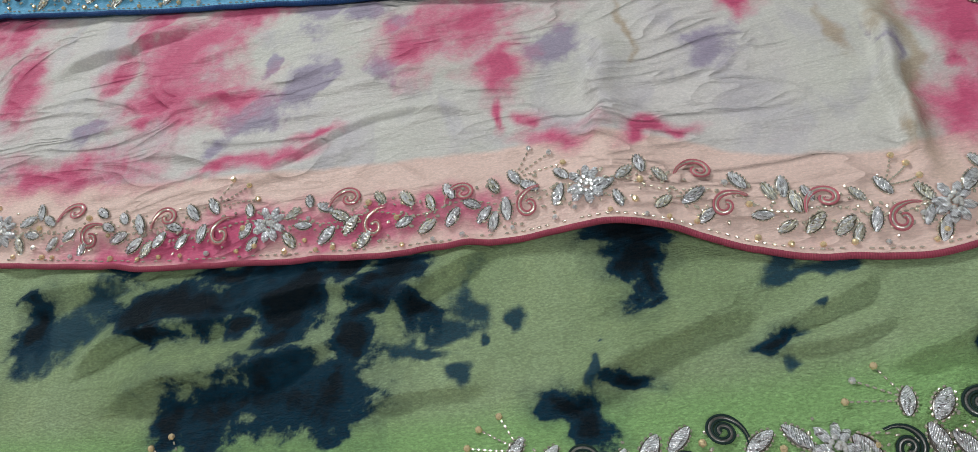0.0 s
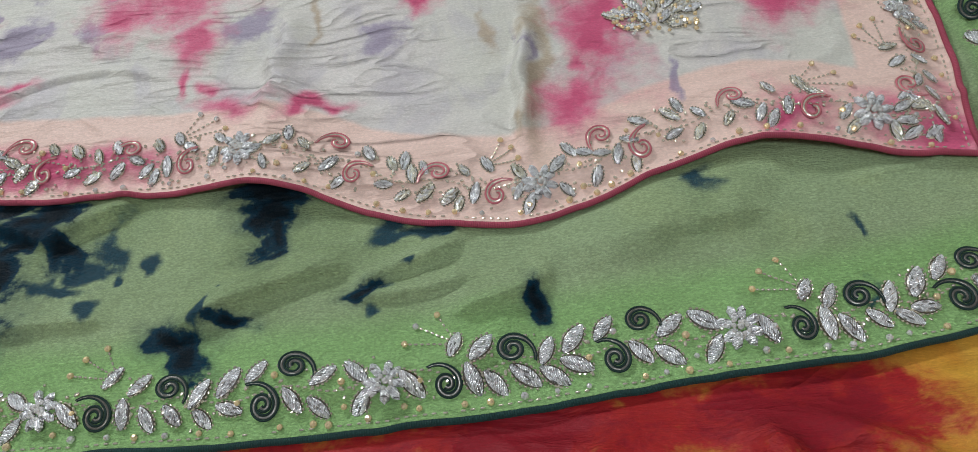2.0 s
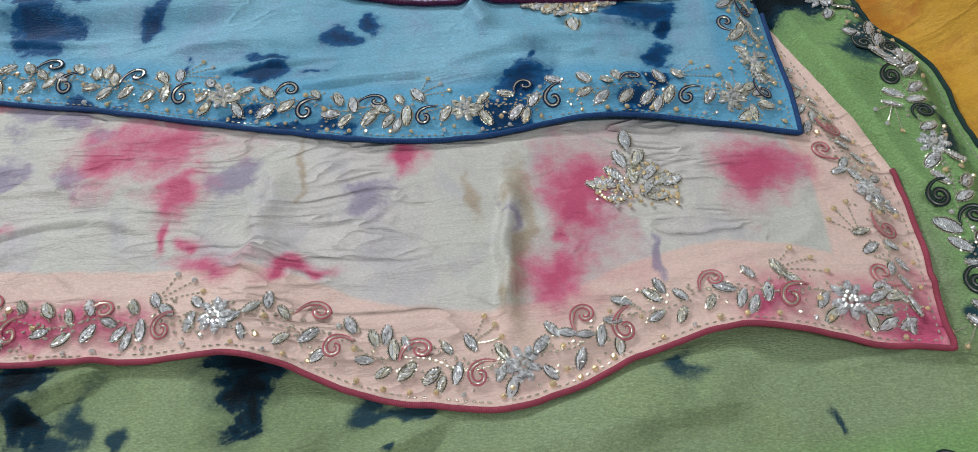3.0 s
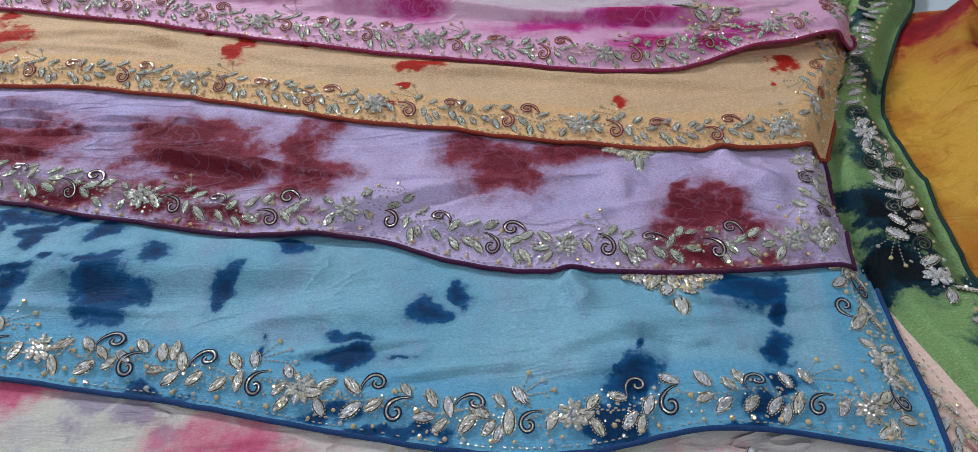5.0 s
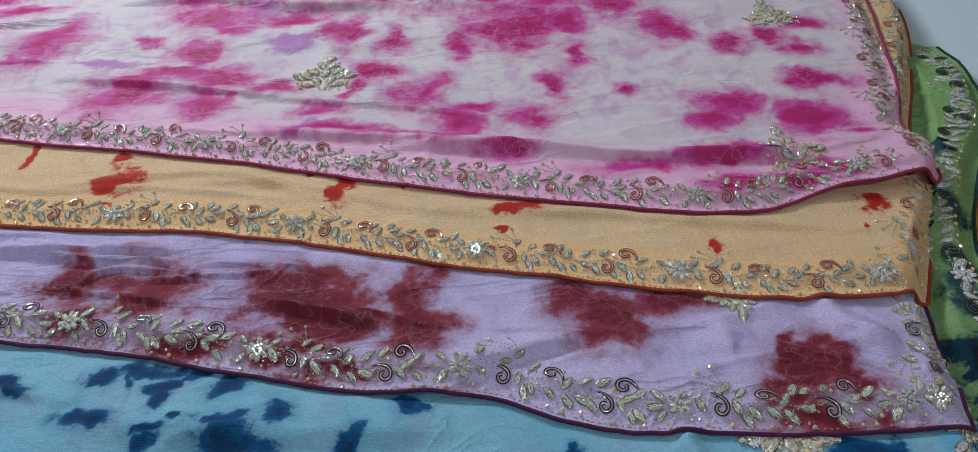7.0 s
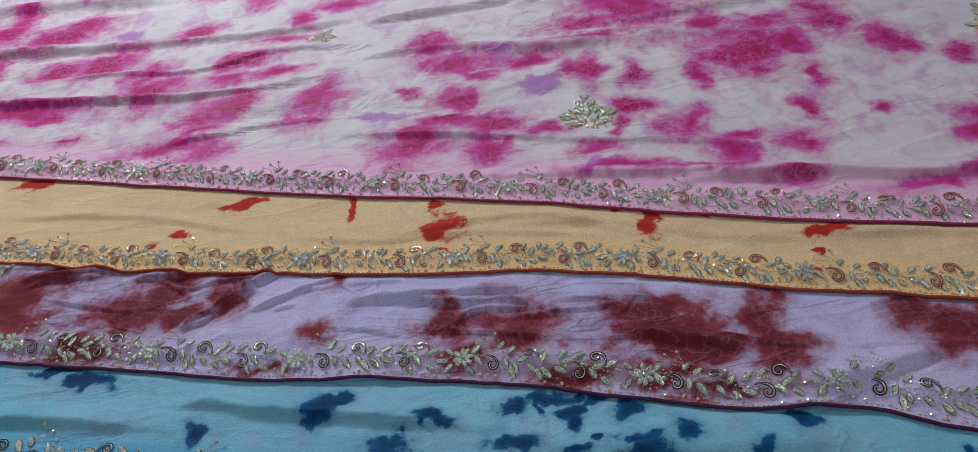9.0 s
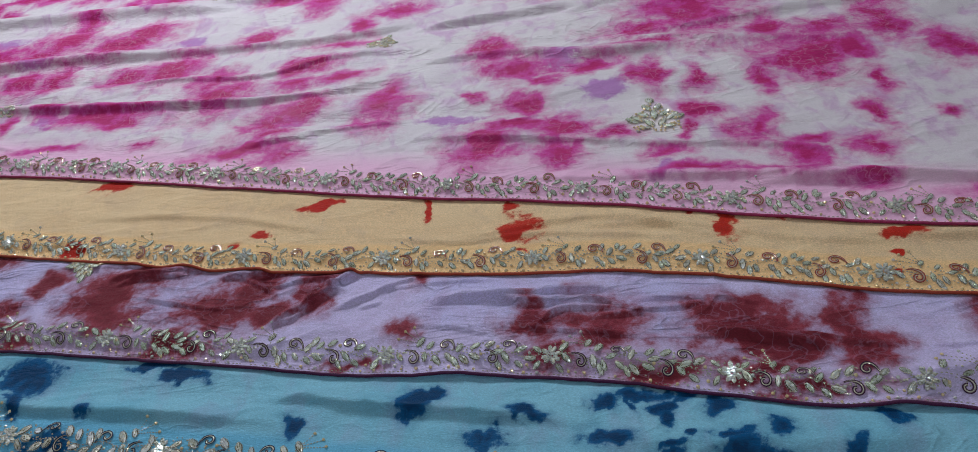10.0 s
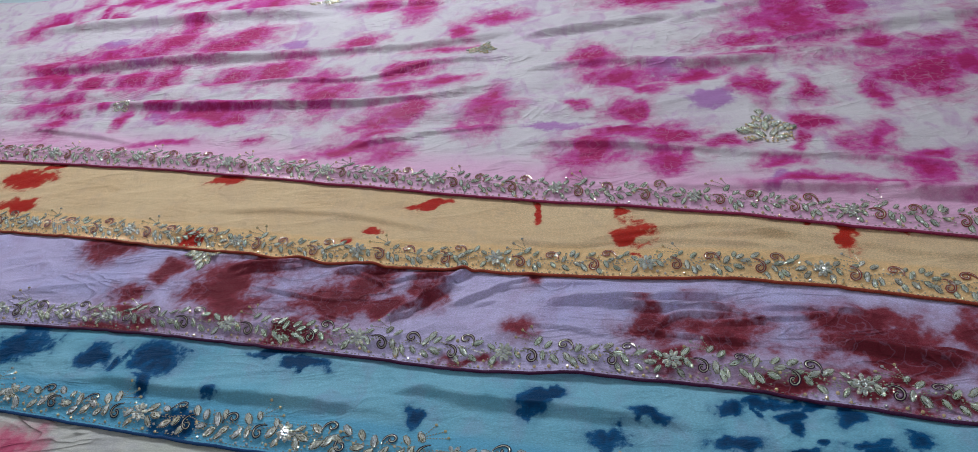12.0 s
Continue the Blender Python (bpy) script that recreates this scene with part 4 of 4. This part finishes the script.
# the last three patches, on the flap, mix teal dye with painted-in shade
green_dye_and_shade += [(0.161, 0.377, 0.018, 0.011), (0.166, 0.35, 0.008, 0.015), (0.163, 0.34, 0.013, 0.006), (0.163, 0.393, 0.022, 0.007), (0.232, 0.298, 0.012, 0.007), (0.107, 0.276, 0.017, 0.008), (0.119, 0.265, 0.009, 0.01), (0.146, 0.288, 0.01, 0.003),
             (0.342, 0.288, 0.006, 0.009), (0.665, 0.850, 0.036, 0.045), (0.655, 0.79, 0.025, 0.030), (0.70, 0.86, 0.016, 0.020)]
green_dye_and_shade = [(x, y, 1.25 * rx, 1.25 * ry) for x, y, rx, ry in green_dye_and_shade]
green_second_and_shade = [(-0.267, 0.371, 0.029, 0.02), (-0.283, 0.353, 0.019, 0.016), (0.044, 0.355, 0.012, 0.022), (0.029, 0.335, 0.023, 0.008), (0.016, 0.321, 0.018, 0.006), (0.029, 0.304, 0.012, 0.007), (0.066, 0.338, 0.006, 0.008), (0.046, 0.325, 0.003, 0.006),
             (0.056, 0.299, 0.002, 0.004), (-0.115, 0.389, 0.06, 0.019), (-0.242, 0.392, 0.026, 0.014)]
# the last seven patches darken the flap, dye colour put where shade falls
green_second_and_shade += [(0.251, 0.351, 0.011, 0.016), (0.274, 0.351, 0.009, 0.011), (0.261, 0.338, 0.024, 0.006), (0.286, 0.338, 0.008, 0.008), (0.251, 0.299, 0.009, 0.004), (0.244, 0.283, 0.006, 0.006), (0.264, 0.313, 0.003, 0.004), (0.127, 0.298, 0.003, 0.014),
             (0.133, 0.318, 0.004, 0.004), (0.463, 0.366, 0.013, 0.016), (0.561, 0.322, 0.005, 0.011), (0.695, 0.406, 0.01, 0.011), (0.7, 0.456, 0.005, 0.01), (0.542, 0.264, 0.007, 0.018), (0.73, 0.73, 0.02, 0.05), (0.71, 1.0, 0.02, 0.04),
             (0.72, 0.7, 0.03, 0.05), (0.76, 1.12, 0.02, 0.04), (0.7, 0.96, 0.03, 0.04), (0.74, 0.58, 0.015, 0.04), (0.8, 1.25, 0.02, 0.03)]
white_dye = [(-0.198, 0.614, 0.023, 0.048), (-0.202, 0.572, 0.039, 0.02), (-0.184, 0.647, 0.022, 0.022), (-0.148, 0.675, 0.027, 0.014), (-0.238, 0.688, 0.011, 0.031), (0.041, 0.605, 0.038, 0.026), (0.009, 0.589, 0.017, 0.022), (0.077, 0.545, 0.013, 0.017),
             (0.077, 0.505, 0.004, 0.012), (-0.398, 0.717, 0.026, 0.042), (-0.364, 0.627, 0.012, 0.029), (-0.261, 0.624, 0.013, 0.015), (-0.233, 0.556, 0.012, 0.005), (-0.132, 0.493, 0.04, 0.006), (-0.061, 0.507, 0.017, 0.005), (-0.16, 0.572, 0.02, 0.006),
             (-0.299, 0.514, 0.049, 0.014)]
white_dye += [(0.106, 0.5, 0.008, 0.008), (0.122, 0.474, 0.019, 0.009), (0.274, 0.573, 0.01, 0.012), (0.41, 0.523, 0.021, 0.044), (0.392, 0.485, 0.008, 0.009), (0.395, 0.445, 0.013, 0.018), (0.186, 0.456, 0.014, 0.005), (-0.417, 0.734, 0.04, 0.052),
             (0.384, 0.435, 0.014, 0.018), (0.566, 0.534, 0.02, 0.022), (0.538, 0.415, 0.018, 0.015), (0.645, 0.396, 0.026, 0.023), (-0.16, 0.425, 0.09, 0.014), (-0.02, 0.418, 0.05, 0.012)]
white_dye += scattered(14, -1.6, -0.5, 0.62, 0.95, 0.015, 0.035)
white_second = [(-0.122, 0.601, 0.006, 0.011), (-0.084, 0.648, 0.024, 0.027), (-0.034, 0.645, 0.024, 0.016), (-0.133, 0.548, 0.023, 0.019), (-0.012, 0.571, 0.018, 0.019), (-0.003, 0.622, 0.011, 0.02), (-0.282, 0.561, 0.025, 0.016), (-0.157, 0.514, 0.015, 0.013),
             (-0.077, 0.567, 0.023, 0.019), (0.244, 0.543, 0.023, 0.019), (0.116, 0.557, 0.022, 0.017), (0.346, 0.504, 0.005, 0.021), (0.453, 0.476, 0.006, 0.026)]
# tan fold shading painted along the upright creases of the pale cloth
white_fold_shade = [(0.357, 0.488, 0.007, 0.064), (0.32, 0.535, 0.004, 0.03), (0.178, 0.571, 0.003, 0.036), (0.341, 0.424, 0.004, 0.014)]
blue_dye = [(-0.03, 0.661, 0.03, 0.007), (0.124, 0.636, 0.045, 0.008), (0.164, 0.614, 0.039, 0.006), (0.118, 0.685, 0.025, 0.007), (0.185, 0.687, 0.013, 0.004), (0.135, 0.707, 0.013, 0.006), (0.2, 0.737, 0.012, 0.012), (0.229, 0.75, 0.006, 0.007),
             (0.021, 0.764, 0.008, 0.017), (0.061, 0.703, 0.003, 0.005), (0.354, 0.614, 0.017, 0.02), (0.371, 0.658, 0.018, 0.015), (0.383, 0.679, 0.004, 0.008), (0.425, 0.596, 0.067, 0.005), (0.482, 0.62, 0.017, 0.014), (0.512, 0.685, 0.012, 0.016),
             (0.493, 0.654, 0.009, 0.007), (0.501, 0.752, 0.027, 0.016), (0.519, 0.727, 0.007, 0.012)]
blue_dye += [(-0.249, 0.862, 0.019, 0.013), (-0.212, 0.873, 0.023, 0.01), (-0.216, 0.856, 0.004, 0.013), (-0.183, 0.845, 0.015, 0.01), (-0.173, 0.826, 0.008, 0.009), (-0.152, 0.866, 0.015, 0.009), (-0.119, 0.844, 0.014, 0.018), (-0.056, 0.81, 0.011, 0.012),
             (0.07, 0.811, 0.014, 0.016), (-0.09, 0.764, 0.028, 0.017), (-0.108, 0.792, 0.021, 0.006), (-0.255, 0.808, 0.018, 0.011), (-0.185, 0.791, 0.016, 0.005), (-0.186, 0.777, 0.01, 0.008), (-0.186, 0.759, 0.008, 0.009), (-0.152, 0.797, 0.005, 0.004),
             (-0.229, 0.748, 0.021, 0.009)]
blue_dye += [(-1.32, 1.009, 0.044, 0.037), (-1.167, 0.974, 0.028, 0.017), (-1.13, 0.968, 0.01, 0.024), (-1.062, 0.978, 0.039, 0.022), (-1.051, 0.954, 0.023, 0.018), (-1.072, 0.917, 0.015, 0.019), (-0.876, 0.974, 0.031, 0.01), (-0.824, 0.945, 0.027, 0.009),
             (-0.945, 0.896, 0.008, 0.011), (-0.978, 0.849, 0.029, 0.019), (-0.649, 0.856, 0.009, 0.013), (-0.484, 0.874, 0.02, 0.013), (-0.349, 0.841, 0.014, 0.009), (-0.39, 0.816, 0.023, 0.014)]
lilac_dye = [(-0.239, 0.969, 0.042, 0.04), (-0.28, 0.989, 0.026, 0.017), (-0.073, 0.983, 0.046, 0.023), (-0.064, 0.941, 0.057, 0.03), (-0.004, 0.916, 0.032, 0.017), (0.063, 0.96, 0.024, 0.037), (0.068, 0.909, 0.027, 0.022), (0.09, 0.984, 0.017, 0.016),
             (-0.338, 0.979, 0.021, 0.034), (-0.314, 0.925, 0.036, 0.022), (-0.177, 0.894, 0.058, 0.013), (-0.066, 0.881, 0.042, 0.011), (-0.016, 0.854, 0.056, 0.009), (0.082, 0.827, 0.022, 0.005), (0.234, 0.943, 0.024, 0.021), (0.279, 0.913, 0.028, 0.029),
             (0.333, 0.928, 0.043, 0.013)]
lilac_dye += [(0.467, 0.836, 0.036, 0.025), (0.489, 0.86, 0.015, 0.009), (0.463, 0.873, 0.007, 0.01), (0.518, 0.816, 0.024, 0.012), (0.441, 0.809, 0.021, 0.015), (0.508, 0.835, 0.007, 0.009), (0.471, 0.782, 0.04, 0.011), (0.5, 0.769, 0.05, 0.005)]
lilac_dye += [(-1.005, 1.106, 0.057, 0.059), (-0.953, 1.155, 0.064, 0.022), (-0.805, 1.067, 0.058, 0.037), (-0.757, 1.108, 0.033, 0.025), (-0.719, 1.049, 0.038, 0.026), (-0.668, 1.076, 0.025, 0.032), (-0.649, 1.12, 0.032, 0.014), (-1.137, 1.163, 0.019, 0.026),
             (-1.18, 1.1, 0.021, 0.016), (-1.272, 1.232, 0.038, 0.029), (-1.168, 1.065, 0.029, 0.013), (-1.19, 1.026, 0.057, 0.012), (-0.861, 0.998, 0.069, 0.016), (-0.594, 0.935, 0.033, 0.005), (-0.505, 1.096, 0.01, 0.017), (-0.522, 0.998, 0.017, 0.016),
             (-0.363, 0.976, 0.021, 0.018)]
peach_dye = [(-0.362, 1.174, 0.023, 0.03), (-0.362, 1.235, 0.014, 0.019), (-0.505, 1.259, 0.006, 0.025), (-0.343, 1.13, 0.009, 0.007), (-0.693, 1.281, 0.018, 0.01), (-1.542, 1.361, 0.038, 0.013), (-1.127, 1.239, 0.024, 0.012), (-0.775, 1.23, 0.014, 0.009),
             (-0.824, 1.199, 0.014, 0.013), (-1.587, 1.467, 0.056, 0.03), (-1.554, 1.511, 0.029, 0.012), (-1.104, 1.414, 0.039, 0.019), (-0.693, 1.292, 0.032, 0.007), (-0.51, 1.248, 0.006, 0.023), (-1.564, 1.376, 0.048, 0.016)]
peach_dye += [(0.629, 1.092, 0.016, 0.017), (0.417, 1.018, 0.008, 0.011), (0.598, 1.045, 0.005, 0.011), (0.188, 1.098, 0.025, 0.011), (0.169, 1.051, 0.008, 0.007), (-0.042, 1.144, 0.016, 0.022), (-0.083, 1.185, 0.014, 0.012), (0.036, 1.154, 0.009, 0.006),
             (0.173, 1.092, 0.015, 0.008), (0.15, 1.015, 0.013, 0.008), (0.167, 1.054, 0.01, 0.005)]
blue_dye = [(x, y, 1.12 * rx, 1.12 * ry) for x, y, rx, ry in blue_dye]
lilac_dye = [(x, y, 1.1 * rx, 1.1 * ry) for x, y, rx, ry in lilac_dye]
pink_dye = [(-1.992, 2.469, 0.033, 0.069), (-1.859, 2.46, 0.051, 0.044), (-1.755, 2.445, 0.05, 0.042), (-1.549, 2.401, 0.08, 0.032), (-2.079, 2.329, 0.046, 0.071), (-2.039, 2.362, 0.017, 0.044), (-1.905, 2.345, 0.023, 0.056), (-1.842, 2.337, 0.035, 0.04),
             (-1.518, 2.222, 0.049, 0.052), (-1.444, 2.307, 0.032, 0.046), (-1.326, 2.313, 0.085, 0.06), (-1.687, 2.028, 0.151, 0.058), (-1.861, 2.004, 0.072, 0.033), (-1.537, 2.098, 0.083, 0.068), (-1.358, 2.036, 0.082, 0.062), (-1.313, 2.099, 0.068, 0.051),
             (-1.363, 1.987, 0.043, 0.043), (-1.553, 1.867, 0.048, 0.057), (-1.452, 1.883, 0.035, 0.063), (-1.279, 1.848, 0.045, 0.042), (-1.159, 1.85, 0.063, 0.057)]
pink_dye += [(-1.813, 1.927, 0.076, 0.057), (-1.671, 1.872, 0.055, 0.052), (-1.706, 1.783, 0.075, 0.044), (-1.571, 1.743, 0.031, 0.016), (-1.405, 1.717, 0.044, 0.031), (-1.23, 1.671, 0.098, 0.025), (-1.158, 1.678, 0.054, 0.017), (-0.997, 1.687, 0.068, 0.066),
             (-1.651, 1.678, 0.035, 0.057), (-1.474, 1.672, 0.014, 0.038), (-1.204, 1.627, 0.04, 0.025), (-1.106, 1.535, 0.033, 0.015), (-1.03, 1.773, 0.041, 0.046), (-0.974, 1.958, 0.048, 0.043), (-0.81, 1.795, 0.06, 0.033), (-0.86, 2.173, 0.036, 0.071),
             (-0.694, 2.22, 0.061, 0.025), (-0.716, 1.979, 0.026, 0.037), (-0.649, 2.05, 0.066, 0.039), (-0.913, 2.271, 0.038, 0.042), (-0.982, 2.194, 0.043, 0.031)]
pink_dye += [(-0.759, 1.889, 0.062, 0.024), (-0.826, 1.709, 0.033, 0.034), (-0.718, 1.719, 0.049, 0.033), (-0.856, 1.562, 0.047, 0.044), (-0.775, 1.603, 0.054, 0.038), (-0.832, 1.519, 0.038, 0.042), (-0.61, 1.574, 0.04, 0.058), (-0.602, 1.644, 0.018, 0.038),
             (-0.632, 1.512, 0.043, 0.033), (-1.324, 1.549, 0.061, 0.013), (-0.891, 1.465, 0.067, 0.016), (-0.802, 1.446, 0.036, 0.032)]
pink_dye += [(-0.252, 2.083, 0.111, 0.049), (0.035, 1.888, 0.094, 0.126), (0.143, 1.932, 0.04, 0.064), (-0.078, 1.798, 0.085, 0.033), (-0.406, 1.763, 0.038, 0.052), (-0.343, 1.672, 0.055, 0.054), (-0.205, 1.66, 0.045, 0.029), (-0.074, 1.725, 0.059, 0.017),
             (-0.307, 1.617, 0.03, 0.022), (-0.437, 1.572, 0.016, 0.018), (-0.334, 1.532, 0.036, 0.041), (-0.096, 1.598, 0.028, 0.047), (-0.009, 1.559, 0.02, 0.036), (0.162, 1.74, 0.035, 0.045), (0.263, 1.716, 0.041, 0.035), (0.379, 1.741, 0.039, 0.091),
             (0.202, 1.614, 0.071, 0.088), (0.111, 1.535, 0.022, 0.036), (0.288, 1.627, 0.032, 0.048), (0.306, 1.504, 0.018, 0.05)]
pink_dye += [(-0.366, 1.455, 0.05, 0.019), (-0.264, 1.432, 0.04, 0.029), (-0.415, 1.393, 0.044, 0.051), (-0.277, 1.361, 0.038, 0.029), (-0.175, 1.4, 0.029, 0.018), (-0.03, 1.445, 0.037, 0.024), (0.053, 1.376, 0.036, 0.042), (-0.057, 1.381, 0.012, 0.031),
             (0.146, 1.333, 0.033, 0.014), (0.107, 1.284, 0.032, 0.043), (0.209, 1.301, 0.031, 0.028), (0.259, 1.384, 0.019, 0.037), (0.052, 1.25, 0.058, 0.015), (-0.069, 1.271, 0.056, 0.013), (0.172, 1.206, 0.03, 0.013), (-0.105, 1.325, 0.035, 0.015)]
pink_dye += [(0.363, 1.365, 0.013, 0.014), (0.46, 1.584, 0.037, 0.047), (0.484, 1.557, 0.019, 0.026), (0.563, 1.518, 0.032, 0.035), (0.627, 1.541, 0.036, 0.021), (0.672, 1.497, 0.038, 0.023), (0.704, 1.577, 0.033, 0.019), (0.663, 1.384, 0.042, 0.023),
             (0.502, 1.317, 0.043, 0.029), (0.474, 1.275, 0.027, 0.026), (0.616, 1.263, 0.042, 0.04), (0.658, 1.226, 0.023, 0.009), (0.445, 1.17, 0.061, 0.013), (0.348, 1.164, 0.055, 0.014), (0.466, 1.12, 0.038, 0.014), (0.545, 1.127, 0.032, 0.009),
             (0.605, 1.144, 0.033, 0.009), (0.509, 1.199, 0.051, 0.011)]
pink_dye = [(x, y, 0.92 * rx, 0.92 * ry) for x, y, rx, ry in pink_dye]
pink_second = scattered(26, -2.2, 0.7, 1.25, 2.3, 0.02, 0.06)

leaves = {"silver": leaf_mesh(SILVER), "gold": leaf_mesh(PALE_GOLD), "green": leaf_mesh(SILVER_GREEN)}
gold_bead, clear_bead = bead_mesh(GOLD_BEAD), bead_mesh(CLEAR_BEAD)
silver_flower, gold_flower = flower_mesh(SILVER, CLEAR_BEAD), flower_mesh(PALE_GOLD, CLEAR_BEAD)


def lay(cloth, label, material, cord, cord_label, counts, dye, second, reach, curl_cord, leaf, second_leaf, flower, bead, anchor, side_anchor, hem_from, size=1.0, motifs=(), filling=STITCH, dense=True, turns=1.2, leaf_size=1.1, mirrored=False, fold_shade=(), side_middle=0.031):
    """Builds one dupatta with its cord and embroidery. anchor: x of a flower on the hem."""
    thing = dupatta(label)
    cloth.build(thing, material, *counts, dye, second, fold_shade)
    ox, oy = cloth.outline(0.17 if cloth is white else reach)
    tube("piping", np.stack([ox, oy, cloth.z(ox, oy) + 0.0006], -1), 0.0023, cord, thing, 8, cord_label)
    border = Border(cloth, thing, leaf, second_leaf, spiral_mesh(curl_cord, filling, turns), flower, bead, clear_bead, size, 0.029, dense, leaf_size, mirrored)
    px, py = cloth.hem_path(hem_from)
    lengths = np.concatenate([[0], np.cumsum(np.hypot(np.diff(px), np.diff(py)))])
    border.run(px, py, float(np.interp(anchor, px, lengths)), 1, 1.0, 0.022)
    if side_anchor is not None:
        sx, sy = cloth.side_path(reach)
        border.middle = side_middle
        border.run(sx, sy, side_anchor, 1, 1.0, 0.01)
    if cloth is orange:
        q = np.arange(0, 0.62, 0.003)
        border.run(0.86 + 0.19 * q + 0.01 * np.sin(q * 20), 0.80 + 0.82 * q, 0.06, -1)
    for x, y, turn, scale in motifs:
        border.motif(x, y, turn, scale, {pink: 1.7, white: 1.5}.get(cloth, 1.0))
    border.finish(STITCH)
    return thing


lay(orange, "crumpled orange, yellow and red tie-dyed dupatta lying on the floor", orange_cloth, RUST_CORD, "red satin cord edge", (320, 100, 170), orange_dye, orange_second, 1.40, CURL_RED, leaves["silver"], leaves["gold"], silver_flower, gold_bead, 0.5, None, 0.3)
lay(green, "light green tie-dyed dupatta with navy blotches and silver embroidered border", green_cloth, NAVY_CORD, "dark bottle-green cord edge", (520, 130, 200), green_dye_and_shade, green_second_and_shade, 1.34, CURL_DARK, leaves["silver"], leaves["silver"], silver_flower, gold_bead, 0.247, 0.291, -0.45, 1.0, (), CURL_FILL, 0.0, 1.75, side_middle=0.048)
lay(white, "off-white tie-dyed dupatta with pink patches and silver embroidered border", white_cloth, ROSE_CORD, "rose-pink satin cord edge", (880, 125, 30), white_dye, white_second, 0.42, CURL_PINK, leaves["silver"], leaves["gold"], silver_flower, gold_bead, 0.130, 0.142, -0.55, 1.07, [(0.457, 0.520, 90, 0.8)], STITCH, 0.5, leaf_size=0.84, mirrored=True, fold_shade=white_fold_shade)
lay(blue, "sky-blue tie-dyed dupatta with navy patches and silver embroidered border", blue_cloth, BLUE_CORD, "deep blue satin cord edge", (880, 115, 25), blue_dye, (), 0.36, CURL_BLUE, leaves["gold"], leaves["silver"], gold_flower, gold_bead, 0.092, 0.083, -1.5, 1.055, [(0.428, 0.775, -90, 0.95)], STITCH, 0.35, leaf_size=0.98, mirrored=True)
lay(lilac, "lilac tie-dyed dupatta with maroon patches and silver embroidered border", lilac_cloth, PLUM_CORD, "dark plum satin cord edge", (900, 110, 20), lilac_dye, (), 0.30, CURL_PLUM, leaves["green"], leaves["gold"], gold_flower, gold_bead, 0.118, 0.02, -1.6, 1.005, [(0.421, 0.945, -90, 0.7), (-1.077, 1.205, -90, 0.8)], dense=0.35, leaf_size=0.86)
lay(peach, "peach dupatta with red dye spots and silver embroidered border", peach_cloth, RUST_CORD, "rust-red satin cord edge", (800, 95, 70), peach_dye, (), 0.80, CURL_RED, leaves["green"], leaves["gold"], gold_flower, gold_bead, 0.130, 0.04, -1.9, 1.07, (), STITCH, 0.7, leaf_size=0.76)
lay(pink, "white and magenta tie-dyed dupatta with wavy folds and silver border", pink_cloth, CERISE_CORD, "cerise satin cord edge", (900, 130, 130), pink_dye, pink_second, 0.85, CURL_RED, leaves["green"], leaves["gold"], gold_flower, gold_bead, 0.187, 0.171, -2.2, 1.03,
    [(-0.107, 1.410, 90, 1.0), (0.553, 1.160, 90, 0.9), (0.657, 1.595, 90, 1.0), (-0.660, 1.845, 80, 0.75), (-1.151, 2.244, 80, 1.0), (-1.503, 1.716, 80, 0.5)], STITCH, 0.7, leaf_size=0.76)
